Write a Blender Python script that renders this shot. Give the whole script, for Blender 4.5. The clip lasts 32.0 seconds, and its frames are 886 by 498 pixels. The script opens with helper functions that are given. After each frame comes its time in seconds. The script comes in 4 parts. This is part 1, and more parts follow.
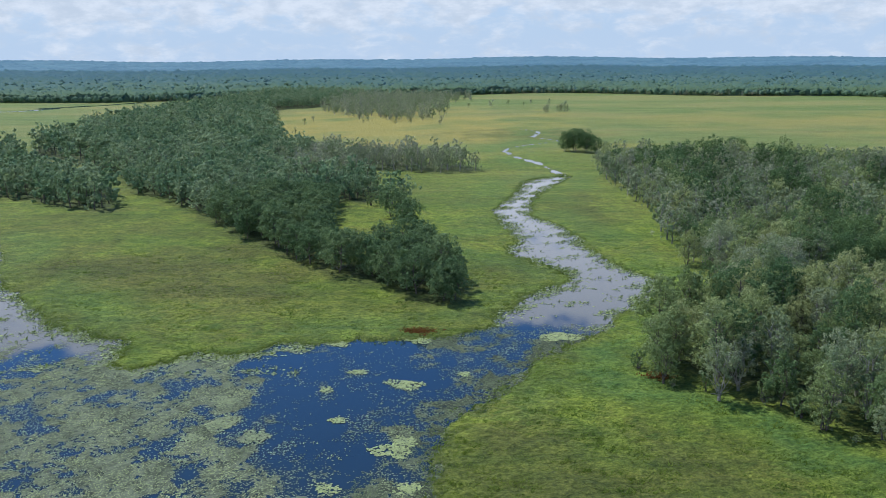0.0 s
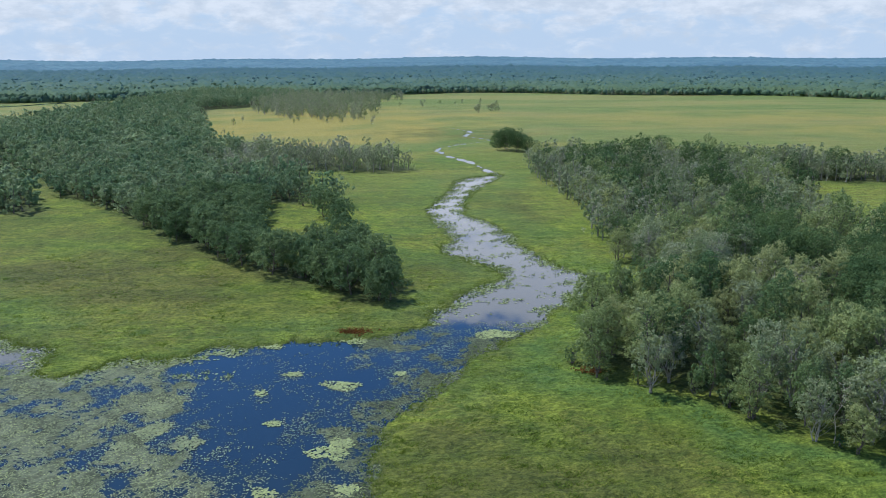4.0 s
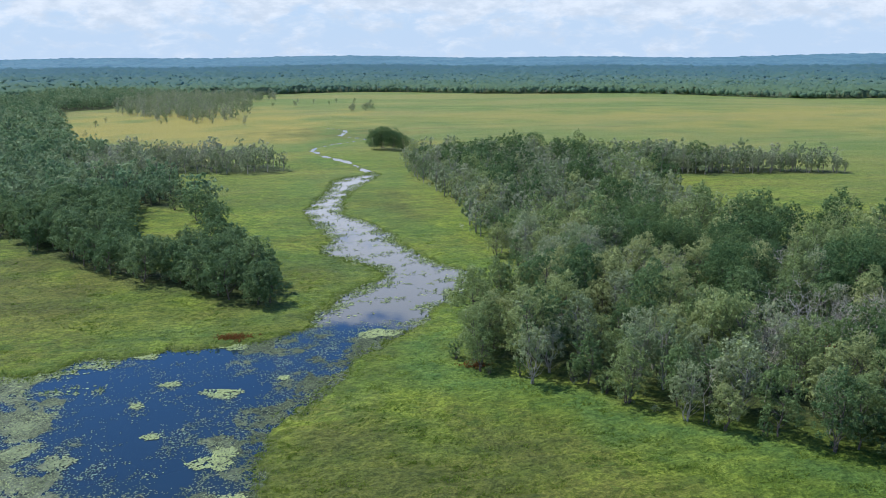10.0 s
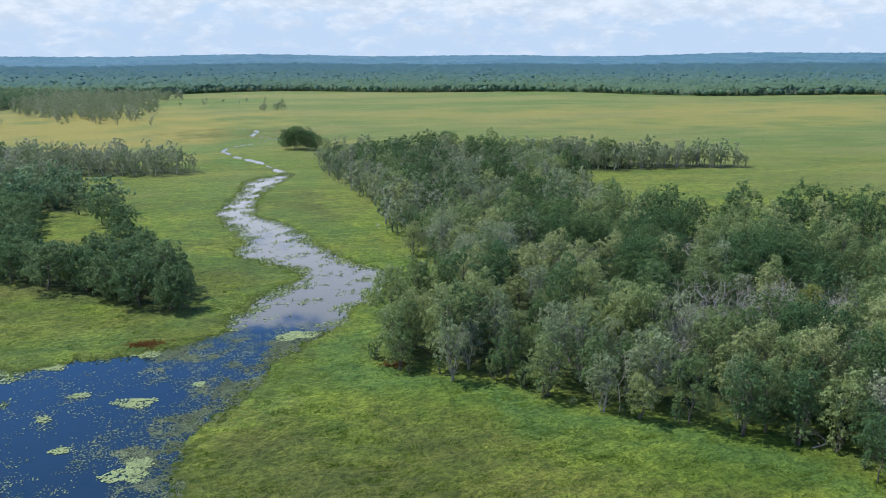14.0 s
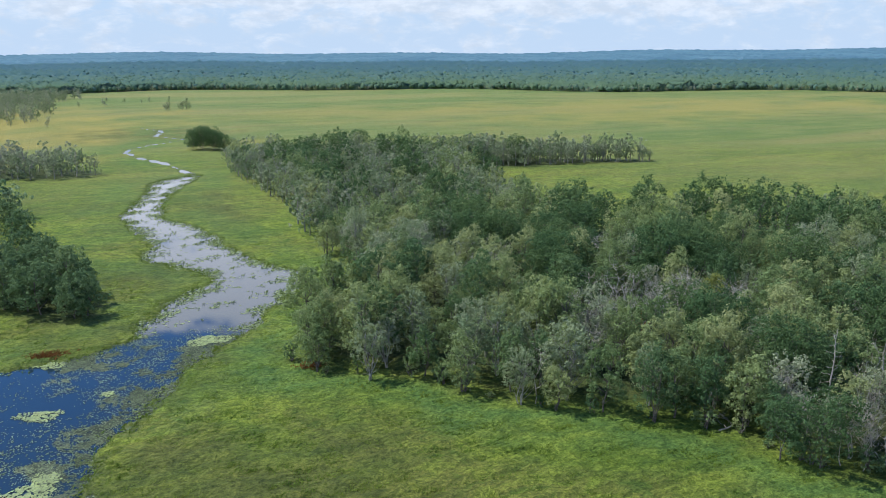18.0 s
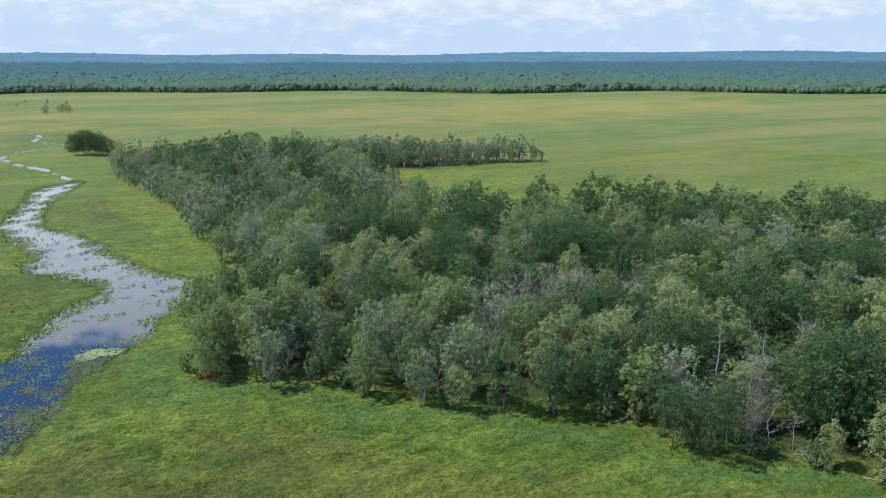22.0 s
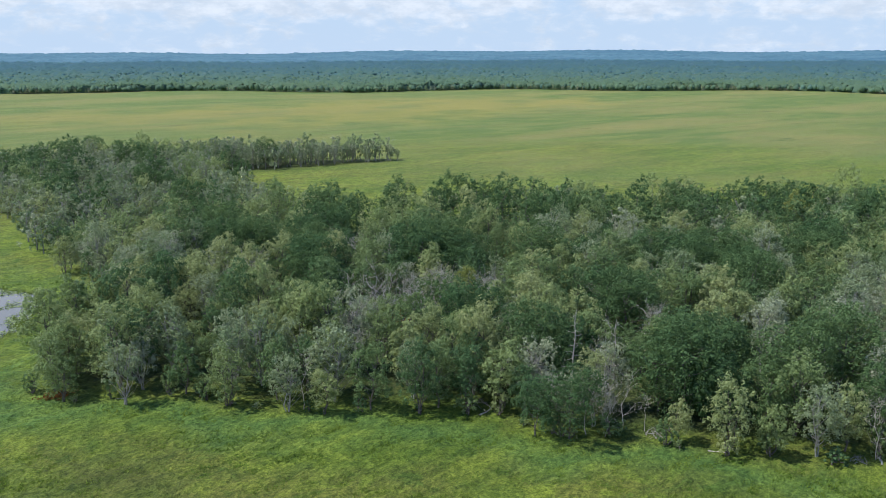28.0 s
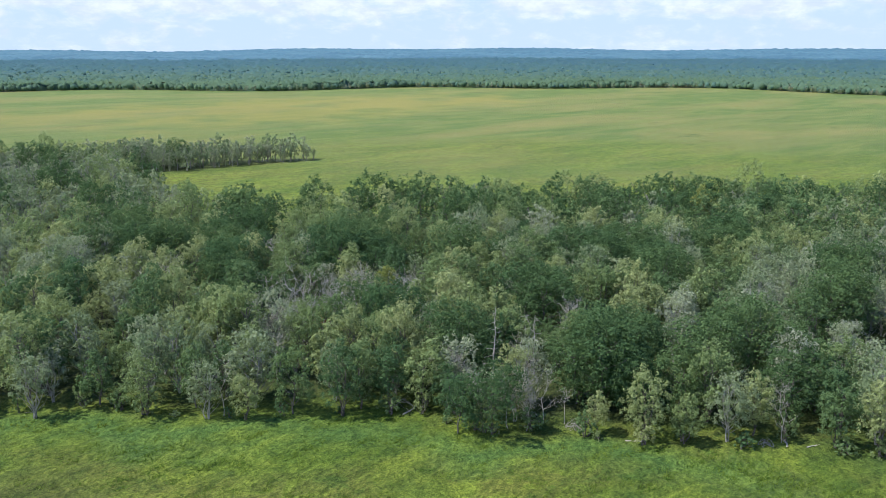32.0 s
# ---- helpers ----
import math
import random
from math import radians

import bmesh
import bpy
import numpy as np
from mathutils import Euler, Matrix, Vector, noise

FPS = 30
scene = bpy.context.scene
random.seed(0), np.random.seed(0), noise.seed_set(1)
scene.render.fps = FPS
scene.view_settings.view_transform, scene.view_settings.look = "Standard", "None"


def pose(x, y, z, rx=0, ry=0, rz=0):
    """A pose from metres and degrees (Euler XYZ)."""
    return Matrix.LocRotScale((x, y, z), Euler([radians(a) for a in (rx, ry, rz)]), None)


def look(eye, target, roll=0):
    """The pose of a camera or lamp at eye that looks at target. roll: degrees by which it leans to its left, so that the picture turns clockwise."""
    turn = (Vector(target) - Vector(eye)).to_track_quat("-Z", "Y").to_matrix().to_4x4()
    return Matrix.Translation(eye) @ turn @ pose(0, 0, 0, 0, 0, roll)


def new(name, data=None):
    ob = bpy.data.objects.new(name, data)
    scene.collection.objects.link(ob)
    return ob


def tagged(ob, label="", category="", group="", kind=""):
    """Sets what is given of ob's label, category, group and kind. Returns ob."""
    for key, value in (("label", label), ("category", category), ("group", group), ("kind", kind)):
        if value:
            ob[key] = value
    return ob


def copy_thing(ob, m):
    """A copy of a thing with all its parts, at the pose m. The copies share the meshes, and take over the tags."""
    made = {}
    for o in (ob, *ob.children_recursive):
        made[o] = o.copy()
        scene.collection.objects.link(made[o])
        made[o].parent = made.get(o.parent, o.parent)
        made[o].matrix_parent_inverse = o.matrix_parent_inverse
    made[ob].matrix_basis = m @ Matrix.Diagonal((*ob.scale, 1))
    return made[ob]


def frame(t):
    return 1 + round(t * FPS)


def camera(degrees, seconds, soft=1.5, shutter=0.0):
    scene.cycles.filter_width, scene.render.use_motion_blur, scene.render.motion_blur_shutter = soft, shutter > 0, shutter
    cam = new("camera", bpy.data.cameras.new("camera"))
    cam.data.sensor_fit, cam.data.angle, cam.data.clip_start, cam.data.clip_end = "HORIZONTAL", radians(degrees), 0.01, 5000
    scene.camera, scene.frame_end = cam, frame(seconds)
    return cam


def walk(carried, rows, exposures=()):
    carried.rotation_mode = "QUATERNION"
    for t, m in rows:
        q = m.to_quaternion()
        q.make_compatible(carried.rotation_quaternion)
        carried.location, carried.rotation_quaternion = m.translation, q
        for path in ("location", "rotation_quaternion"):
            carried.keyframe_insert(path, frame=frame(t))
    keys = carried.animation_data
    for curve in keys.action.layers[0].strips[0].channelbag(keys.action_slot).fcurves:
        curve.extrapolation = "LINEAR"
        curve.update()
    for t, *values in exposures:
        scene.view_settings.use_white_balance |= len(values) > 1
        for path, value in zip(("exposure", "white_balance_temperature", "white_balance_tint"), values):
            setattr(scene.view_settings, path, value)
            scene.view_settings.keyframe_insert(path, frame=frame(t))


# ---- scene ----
# A marsh seen from a drone that hovers 45 m up and turns slowly to its right.
cam = camera(55.1, 32.0, soft=0.75)
# seconds, eye, yaw (to the left of +y), pitch, roll
PATH = [
    (0, (0.00, 0.00, 45.00), 2.31, -12.59, -0.37),
    (0.5, (-0.02, 0.02, 44.98), 1.56, -12.60, -0.34),
    (1, (-0.04, 0.04, 44.95), 0.83, -12.61, -0.33),
    (1.5, (-0.05, 0.05, 44.93), 0.40, -12.61, -0.30),
    (2, (-0.07, 0.07, 44.91), -0.04, -12.62, -0.29),
    (2.5, (-0.09, 0.08, 44.89), -0.52, -12.61, -0.28),
    (3, (-0.11, 0.10, 44.88), -1.32, -12.61, -0.26),
    (3.5, (-0.13, 0.11, 44.86), -1.80, -12.61, -0.23),
    (5.5, (-0.21, 0.17, 44.80), -4.28, -12.68, -0.24),
    (6, (-0.23, 0.18, 44.79), -5.03, -12.69, -0.22),
    (6.5, (-0.25, 0.19, 44.78), -5.77, -12.69, -0.21),
    (7, (-0.27, 0.20, 44.77), -6.51, -12.68, -0.23),
    (7.5, (-0.29, 0.21, 44.77), -7.29, -12.66, -0.23),
    (8, (-0.32, 0.22, 44.76), -8.04, -12.66, -0.23),
    (8.5, (-0.34, 0.23, 44.75), -8.78, -12.66, -0.23),
    (9, (-0.36, 0.24, 44.75), -9.45, -12.67, -0.23),
    (9.5, (-0.38, 0.24, 44.75), -10.09, -12.68, -0.23),
    (10, (-0.41, 0.25, 44.74), -10.64, -12.70, -0.22),
    (10.5, (-0.43, 0.26, 44.74), -11.20, -12.71, -0.22),
    (11, (-0.45, 0.27, 44.74), -11.75, -12.72, -0.22),
    (11.5, (-0.48, 0.27, 44.74), -12.29, -12.74, -0.22),
    (12, (-0.50, 0.28, 44.75), -12.94, -12.77, -0.22),
    (12.5, (-0.52, 0.28, 44.75), -13.86, -12.79, -0.21),
    (13, (-0.55, 0.28, 44.75), -14.65, -12.79, -0.21),
    (13.5, (-0.57, 0.29, 44.76), -15.49, -12.79, -0.21),
    (14, (-0.60, 0.29, 44.77), -16.44, -12.80, -0.20),
    (14.5, (-0.62, 0.29, 44.77), -17.24, -12.81, -0.19),
    (16.5, (-0.73, 0.30, 44.82), -20.69, -12.94, -0.24),
    (17, (-0.76, 0.30, 44.83), -21.29, -12.96, -0.27),
    (17.5, (-0.78, 0.30, 44.85), -21.85, -12.98, -0.28),
    (18, (-0.81, 0.29, 44.86), -22.43, -12.99, -0.28),
    (18.5, (-0.84, 0.29, 44.88), -23.29, -12.97, -0.25),
    (19, (-0.87, 0.29, 44.90), -24.25, -12.96, -0.20),
    (19.5, (-0.90, 0.29, 44.92), -24.91, -12.94, -0.16),
    (20, (-0.92, 0.28, 44.94), -26.09, -12.93, -0.15),
    (20.5, (-0.95, 0.28, 44.96), -27.07, -12.91, -0.13),
    (21, (-0.98, 0.27, 44.98), -27.86, -12.90, -0.11),
    (21.5, (-1.01, 0.27, 45.00), -28.76, -12.90, -0.10),
    (22, (-1.04, 0.26, 45.03), -29.53, -12.91, -0.11),
    (22.5, (-1.07, 0.25, 45.05), -30.25, -12.91, -0.13),
    (23, (-1.10, 0.25, 45.08), -30.96, -12.90, -0.16),
    (23.5, (-1.13, 0.24, 45.11), -31.68, -12.89, -0.17),
    (24, (-1.16, 0.23, 45.14), -32.88, -12.89, -0.18),
    (24.5, (-1.19, 0.22, 45.17), -33.78, -12.90, -0.17),
    (25, (-1.23, 0.21, 45.20), -34.98, -12.92, -0.14),
    (25.5, (-1.26, 0.20, 45.23), -35.88, -12.95, -0.12),
    (26, (-1.29, 0.19, 45.27), -36.71, -12.96, -0.11),
    (26.5, (-1.32, 0.18, 45.30), -37.29, -12.98, -0.12),
    (28.5, (-1.45, 0.13, 45.45), -39.94, -13.02, -0.05),
    (29, (-1.49, 0.12, 45.49), -40.56, -13.04, -0.05),
    (29.5, (-1.52, 0.10, 45.53), -41.27, -13.05, -0.03),
    (30, (-1.56, 0.09, 45.58), -42.00, -13.07, -0.02),
    (30.5, (-1.59, 0.07, 45.62), -42.60, -13.08, -0.02),
    (31, (-1.63, 0.06, 45.66), -43.45, -13.10, -0.03),
    (31.5, (-1.66, 0.04, 45.71), -44.21, -13.12, -0.03),
    (32, (-1.70, 0.02, 45.76), -44.91, -13.15, -0.00),
]


def aim(eye, yaw, pitch, roll):
    a, b = radians(yaw), radians(pitch)
    way = Vector((-math.sin(a) * math.cos(b), math.cos(a) * math.cos(b), math.sin(b)))
    return look(Vector(eye), Vector(eye) + 2 * way, roll)


walk(cam, [(t, aim(eye, yaw, pitch, roll)) for t, eye, yaw, pitch, roll in PATH], [(0.0, -0.07, 5860, 9), (3.0, -0.08, 5870, 9), (6.5, 0.06, 5890, 9), (14.0, 0.08, 5940, 9), (22.0, 0.11, 5970, 9), (26.0, 0.09, 5990, 9), (30.0, 0.14, 6000, 9), (32.0, 0.30, 6000, 9)])

# ---- light ----
SUN_ELEVATION, SUN_FROM = 57.0, (-0.80, 0.60)
sun_way = Vector((SUN_FROM[0], SUN_FROM[1], math.tan(radians(SUN_ELEVATION)) * math.hypot(*SUN_FROM)))
sun = new("sun", bpy.data.lights.new("sun", "SUN"))
sun.data.energy, sun.data.angle, sun.data.color = 5.0, radians(0.6), (1.0, 0.95, 0.86)
sun.matrix_world = look(sun_way * 100, (0, 0, 0))

world = bpy.data.worlds.new("sky")
scene.world = world
world.use_nodes = True
wn, wl = world.node_tree.nodes, world.node_tree.links
wn.clear()


def node(tree, kind, **sets):
    made = tree.nodes.new(kind)
    for key, value in sets.items():
        made.inputs[key.replace("_", " ")].default_value = value
    return made


def math_node(tree, op, a, b=None, c=None, clamp=False):
    made = tree.nodes.new("ShaderNodeMath")
    made.operation, made.use_clamp = op, clamp
    for slot, v in zip(made.inputs, (a, b, c)):
        if v is None:
            continue
        if isinstance(v, (int, float)):
            slot.default_value = v
        else:
            tree.links.new(v, slot)
    return made.outputs[0]


def ramp(tree, source, low, high, smooth=True):
    made = tree.nodes.new("ShaderNodeMapRange")
    made.interpolation_type = "SMOOTHSTEP" if smooth else "LINEAR"
    made.inputs["From Min"].default_value, made.inputs["From Max"].default_value = low, high
    tree.links.new(source, made.inputs["Value"])
    return made.outputs["Result"]


def mix(tree, factor, a, b, blend="MIX"):
    made = tree.nodes.new("ShaderNodeMix")
    made.data_type, made.blend_type = "RGBA", blend
    for slot, v in ((made.inputs[0], factor), (made.inputs[6], a), (made.inputs[7], b)):
        if isinstance(v, (int, float)):
            slot.default_value = v
        elif isinstance(v, tuple):
            slot.default_value = (*v, 1.0)
        else:
            tree.links.new(v, slot)
    return made.outputs[2]


def noise_tex(tree, vector, scale, detail=4.0, rough=0.55, warp=0.0):
    made = node(tree, "ShaderNodeTexNoise", Scale=scale, Detail=detail, Roughness=rough, Distortion=warp)
    if vector is not None:
        tree.links.new(vector, made.inputs["Vector"])
    return made.outputs["Fac"]


def build_sky():
    tree = world.node_tree
    sky = wn.new("ShaderNodeTexSky")
    sky.sky_type, sky.sun_disc = "NISHITA", False
    sky.sun_elevation = radians(SUN_ELEVATION)
    sky.sun_rotation = math.atan2(SUN_FROM[0], SUN_FROM[1])
    sky.altitude, sky.air_density, sky.dust_density, sky.ozone_density = 200, 1.0, 0.6, 1.6
    way = wn.new("ShaderNodeTexCoord").outputs["Generated"]
    split = wn.new("ShaderNodeSeparateXYZ")
    wl.new(way, split.inputs[0])
    x, y, z = split.outputs
    # heaped fair-weather clouds low in the sky, blue overhead, haze at the horizon
    low = wn.new("ShaderNodeCombineXYZ")
    for k, part in enumerate((x, y, math_node(tree, "MULTIPLY", z, 2.3))):
        wl.new(part, low.inputs[k])
    puffs = noise_tex(tree, low.outputs[0], 24.0, 8.0, 0.60, 0.3)
    broad = noise_tex(tree, low.outputs[0], 4.0, 3.0, 0.5)
    amount = math_node(tree, "ADD", puffs, math_node(tree, "MULTIPLY", broad, 0.45))
    amount = math_node(tree, "ADD", amount, math_node(tree, "MULTIPLY", ramp(tree, z, 0.018, 0.070), 0.30))
    edge = math_node(tree, "ADD", z, math_node(tree, "MULTIPLY", math_node(tree, "SUBTRACT", broad, 0.5), 0.22))
    amount = math_node(tree, "SUBTRACT", amount, math_node(tree, "MULTIPLY", ramp(tree, edge, 0.285, 0.32), 0.75))
    cover = ramp(tree, amount, 0.66, 0.98)
    shade = ramp(tree, noise_tex(tree, low.outputs[0], 34.0, 6.0, 0.6), 0.34, 0.68)
    cloud = mix(tree, shade, (6.1, 6.75, 7.6), (7.8, 8.2, 8.8))
    cloud = mix(tree, ramp(tree, z, 0.09, 0.16), cloud, (14.0, 14.0, 14.5))
    blue = mix(tree, 1.0, sky.outputs[0], (0.54, 1.0, 1.66), "MULTIPLY")
    veil = mix(tree, ramp(tree, z, 0.0, 0.30), (5.5, 6.6, 8.0), blue)
    both = mix(tree, cover, veil, cloud)
    ground = wn.new("ShaderNodeBackground")
    wl.new(both, ground.inputs["Color"])
    ground.inputs["Strength"].default_value = 0.1
    out = wn.new("ShaderNodeOutputWorld")
    wl.new(ground.outputs[0], out.inputs["Surface"])


build_sky()

# ---- materials ----


def material(name):
    made = bpy.data.materials.new(name)
    made.use_nodes = True
    tree = made.node_tree
    return made, tree, tree.nodes["Principled BSDF"]


def place_of(tree):
    return tree.nodes.new("ShaderNodeNewGeometry").outputs["Position"]


def set_bump(tree, bsdf, height, strength, distance):
    made = node(tree, "ShaderNodeBump", Strength=strength, Distance=distance)
    tree.links.new(height, made.inputs["Height"])
    tree.links.new(made.outputs[0], bsdf.inputs["Normal"])


def ground_material():
    made, tree, bsdf = material("marsh_ground")
    at = place_of(tree)
    zone = tree.nodes.new("ShaderNodeVertexColor")
    zone.layer_name = "zones"
    split = tree.nodes.new("ShaderNodeSeparateColor")
    tree.links.new(zone.outputs["Color"], split.inputs[0])
    fresh, gold, woods = split.outputs
    mud = zone.outputs["Alpha"]
    squash = node(tree, "ShaderNodeMapping")
    squash.inputs["Scale"].default_value = (0.85, 1.15, 1.0)
    tree.links.new(at, squash.inputs["Vector"])
    broad = noise_tex(tree, at, 0.045, 5.0, 0.6, 0.6)
    patch = noise_tex(tree, squash.outputs[0], 0.30, 6.0, 0.60, 0.2)
    tussock = noise_tex(tree, squash.outputs[0], 1.4, 7.0, 0.68, 0.1)
    fine = noise_tex(tree, at, 4.5, 4.0, 0.7)
    jog = node(tree, "ShaderNodeTexNoise", Scale=0.7, Detail=2.0)
    tree.links.new(at, jog.inputs["Vector"])
    heap = tree.nodes.new("ShaderNodeTexVoronoi")
    heap.feature = "SMOOTH_F1"
    heap.inputs["Scale"].default_value, heap.inputs["Smoothness"].default_value = 1.5, 0.3
    tree.links.new(mix(tree, 1.0, at, jog.outputs["Color"], "ADD"), heap.inputs["Vector"])
    clump = ramp(tree, heap.outputs["Distance"], 0.75, 0.0)
    sedge = mix(tree, ramp(tree, broad, 0.38, 0.60), (0.132, 0.192, 0.028), (0.148, 0.170, 0.036))
    sedge = mix(tree, ramp(tree, patch, 0.46, 0.64), sedge, (0.184, 0.240, 0.036))
    sedge = mix(tree, ramp(tree, patch, 0.48, 0.32), sedge, (0.092, 0.144, 0.025))
    # open fen farther out: paler green with straw bands
    long = node(tree, "ShaderNodeMapping")
    long.inputs["Scale"].default_value = (0.35, 1.0, 1.0)
    long.inputs["Rotation"].default_value = (0, 0, 0.6)
    tree.links.new(at, long.inputs["Vector"])
    band = noise_tex(tree, long.outputs[0], 0.011, 6.0, 0.6, 0.5)
    streak = noise_tex(tree, long.outputs[0], 0.07, 5.0, 0.65, 0.4)
    fen = mix(tree, ramp(tree, band, 0.42, 0.60), (0.126, 0.178, 0.046), (0.225, 0.216, 0.070))
    fen = mix(tree, ramp(tree, streak, 0.42, 0.70), fen, (0.190, 0.218, 0.062))
    fen = mix(tree, ramp(tree, streak, 0.42, 0.28), fen, (0.118, 0.150, 0.046))
    plot = tree.nodes.new("ShaderNodeVertexColor")
    plot.layer_name = "plots"
    parts = tree.nodes.new("ShaderNodeSeparateColor")
    tree.links.new(plot.outputs["Color"], parts.inputs[0])
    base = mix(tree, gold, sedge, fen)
    base = mix(tree, parts.outputs[0], base, (0.290, 0.252, 0.064))
    base = mix(tree, parts.outputs[1], base, mix(tree, ramp(tree, patch, 0.35, 0.65), (0.088, 0.104, 0.026), (0.128, 0.138, 0.036)))
    lush = mix(tree, ramp(tree, patch, 0.4, 0.62), (0.098, 0.172, 0.042), (0.138, 0.214, 0.046))
    base = mix(tree, fresh, base, lush)
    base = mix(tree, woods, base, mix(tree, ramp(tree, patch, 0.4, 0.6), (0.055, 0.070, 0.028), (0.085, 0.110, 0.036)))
    base = mix(tree, mud, base, (0.125, 0.150, 0.062))
    dark = mix(tree, ramp(tree, tussock, 0.36, 0.62), (0.64, 0.68, 0.62), (1.30, 1.25, 1.18))
    speck = mix(tree, ramp(tree, fine, 0.36, 0.62), (0.74, 0.76, 0.70), (1.20, 1.18, 1.12))
    dark = mix(tree, 1.0, dark, speck, "MULTIPLY")
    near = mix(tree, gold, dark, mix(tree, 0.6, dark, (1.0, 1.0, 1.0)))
    base = mix(tree, 1.0, base, near, "MULTIPLY")
    sweep = noise_tex(tree, long.outputs[0], 0.055, 5.0, 0.6, 0.7)
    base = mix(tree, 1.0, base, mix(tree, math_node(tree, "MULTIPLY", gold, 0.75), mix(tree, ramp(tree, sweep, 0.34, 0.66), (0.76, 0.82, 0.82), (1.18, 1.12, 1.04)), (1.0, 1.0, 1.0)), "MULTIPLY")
    tree.links.new(base, bsdf.inputs["Base Color"])
    bsdf.inputs["Roughness"].default_value = 0.85
    bsdf.inputs["Specular IOR Level"].default_value = 0.15
    height = math_node(tree, "ADD", math_node(tree, "MULTIPLY", clump, 0.22), math_node(tree, "ADD", math_node(tree, "MULTIPLY", tussock, 1.0), math_node(tree, "MULTIPLY", fine, 0.3)))
    set_bump(tree, bsdf, height, 1.0, 0.7)
    return made


def water_material():
    made, tree, bsdf = material("still_dark_water")
    at = place_of(tree)
    murk = mix(tree, noise_tex(tree, at, 0.05, 3.0), (0.012, 0.026, 0.042), (0.017, 0.034, 0.048))
    tree.links.new(murk, bsdf.inputs["Base Color"])
    bsdf.inputs["Roughness"].default_value = 0.02
    bsdf.inputs["IOR"].default_value = 1.33
    set_bump(tree, bsdf, noise_tex(tree, at, 1.6, 3.0), 0.03, 0.03)
    return made


def leaf_material(name, tones, tinted, through_part=0.36):
    """Leaves that let some light through; tones go from the darkest tree to the palest. tinted: the tree's own tint is in the mesh."""
    made, tree, bsdf = material(name)
    if tinted:
        tint = tree.nodes.new("ShaderNodeAttribute")
        tint.attribute_name = "tint"
        which = tint.outputs["Fac"]
    else:
        which = tree.nodes.new("ShaderNodeObjectInfo").outputs["Random"]
    single = tree.nodes.new("ShaderNodeNewGeometry").outputs["Random Per Island"]
    scale = tree.nodes.new("ShaderNodeValToRGB")
    for k, tone in enumerate(tones):
        stop = scale.color_ramp.elements[k] if k < 2 else scale.color_ramp.elements.new(1.0)
        stop.position, stop.color = k / (len(tones) - 1), (*tone, 1)
    tree.links.new(which, scale.inputs[0])
    worn = mix(tree, single, (0.80, 0.81, 0.78), (1.22, 1.20, 1.16))
    base = mix(tree, 1.0, scale.outputs[0], worn, "MULTIPLY")
    tree.links.new(base, bsdf.inputs["Base Color"])
    bsdf.inputs["Roughness"].default_value = 0.65
    bsdf.inputs["Specular IOR Level"].default_value = 0.06
    glow = tree.nodes.new("ShaderNodeBsdfTranslucent")
    tree.links.new(base, glow.inputs["Color"])
    blend = tree.nodes.new("ShaderNodeMixShader")
    blend.inputs[0].default_value = through_part
    tree.links.new(bsdf.outputs[0], blend.inputs[1])
    tree.links.new(glow.outputs[0], blend.inputs[2])
    tree.links.new(blend.outputs[0], tree.nodes["Material Output"].inputs["Surface"])
    return made


def rough_material(name, a, b, scale, rough=0.9):
    made, tree, bsdf = material(name)
    at = place_of(tree)
    grain = noise_tex(tree, at, scale, 6.0, 0.65)
    tree.links.new(mix(tree, ramp(tree, grain, 0.3, 0.7), a, b), bsdf.inputs["Base Color"])
    bsdf.inputs["Roughness"].default_value = rough
    set_bump(tree, bsdf, grain, 0.6, 0.03)
    return made


GROUND = ground_material()
WATER = water_material()
BARK = rough_material("grey_brown_bark", (0.07, 0.058, 0.045), (0.17, 0.15, 0.125), 3.0)
PALE_BARK = rough_material("grey_alder_bark", (0.20, 0.188, 0.160), (0.37, 0.350, 0.300), 3.0)
MAT = leaf_material("weed_mat", ((0.036, 0.045, 0.028), (0.092, 0.108, 0.068), (0.175, 0.194, 0.130)), True, 0.0)
DEAD = rough_material("weathered_bare_wood", (0.29, 0.262, 0.212), (0.50, 0.462, 0.385), 3.0)
GREEN_TONES = ((0.093, 0.165, 0.070), (0.174, 0.244, 0.097), (0.259, 0.320, 0.128), (0.345, 0.379, 0.165))
OAK_TONES = ((0.076, 0.136, 0.054), (0.122, 0.186, 0.070))
DULL_TONES = ((0.217, 0.280, 0.141), (0.275, 0.328, 0.178), (0.323, 0.364, 0.215), (0.369, 0.391, 0.272))
GREEN = leaf_material("maple_leaves", GREEN_TONES, False)
OAK = leaf_material("dark_oak_leaves", OAK_TONES, False)
DULL = leaf_material("thin_grey_green_leaves", DULL_TONES, False)
# Leaf greens tinted a little blue, haze of distance put into the colour.
WEST_WOOD_LEAVES = leaf_material("western_wood_leaves", ((0.164, 0.259, 0.134), (0.225, 0.314, 0.163), (0.287, 0.359, 0.196)), True)
WEST = leaf_material("western_tip_leaves", ((0.122, 0.196, 0.086), (0.176, 0.246, 0.108)), False)
OAK_WOOD = leaf_material("oak_woodland_leaves", OAK_TONES, True)
GREEN_WOOD = leaf_material("woodland_leaves", GREEN_TONES, True)
DULL_WOOD = leaf_material("grey_woodland_leaves", DULL_TONES, True)
# Leaf colour turns bluer with distance, standing in for haze in the air.
FOREST = leaf_material("forest_with_painted_haze", ((0.160, 0.248, 0.144), (0.150, 0.246, 0.171), (0.130, 0.232, 0.201), (0.115, 0.219, 0.228), (0.110, 0.214, 0.250)), True, 0.5)
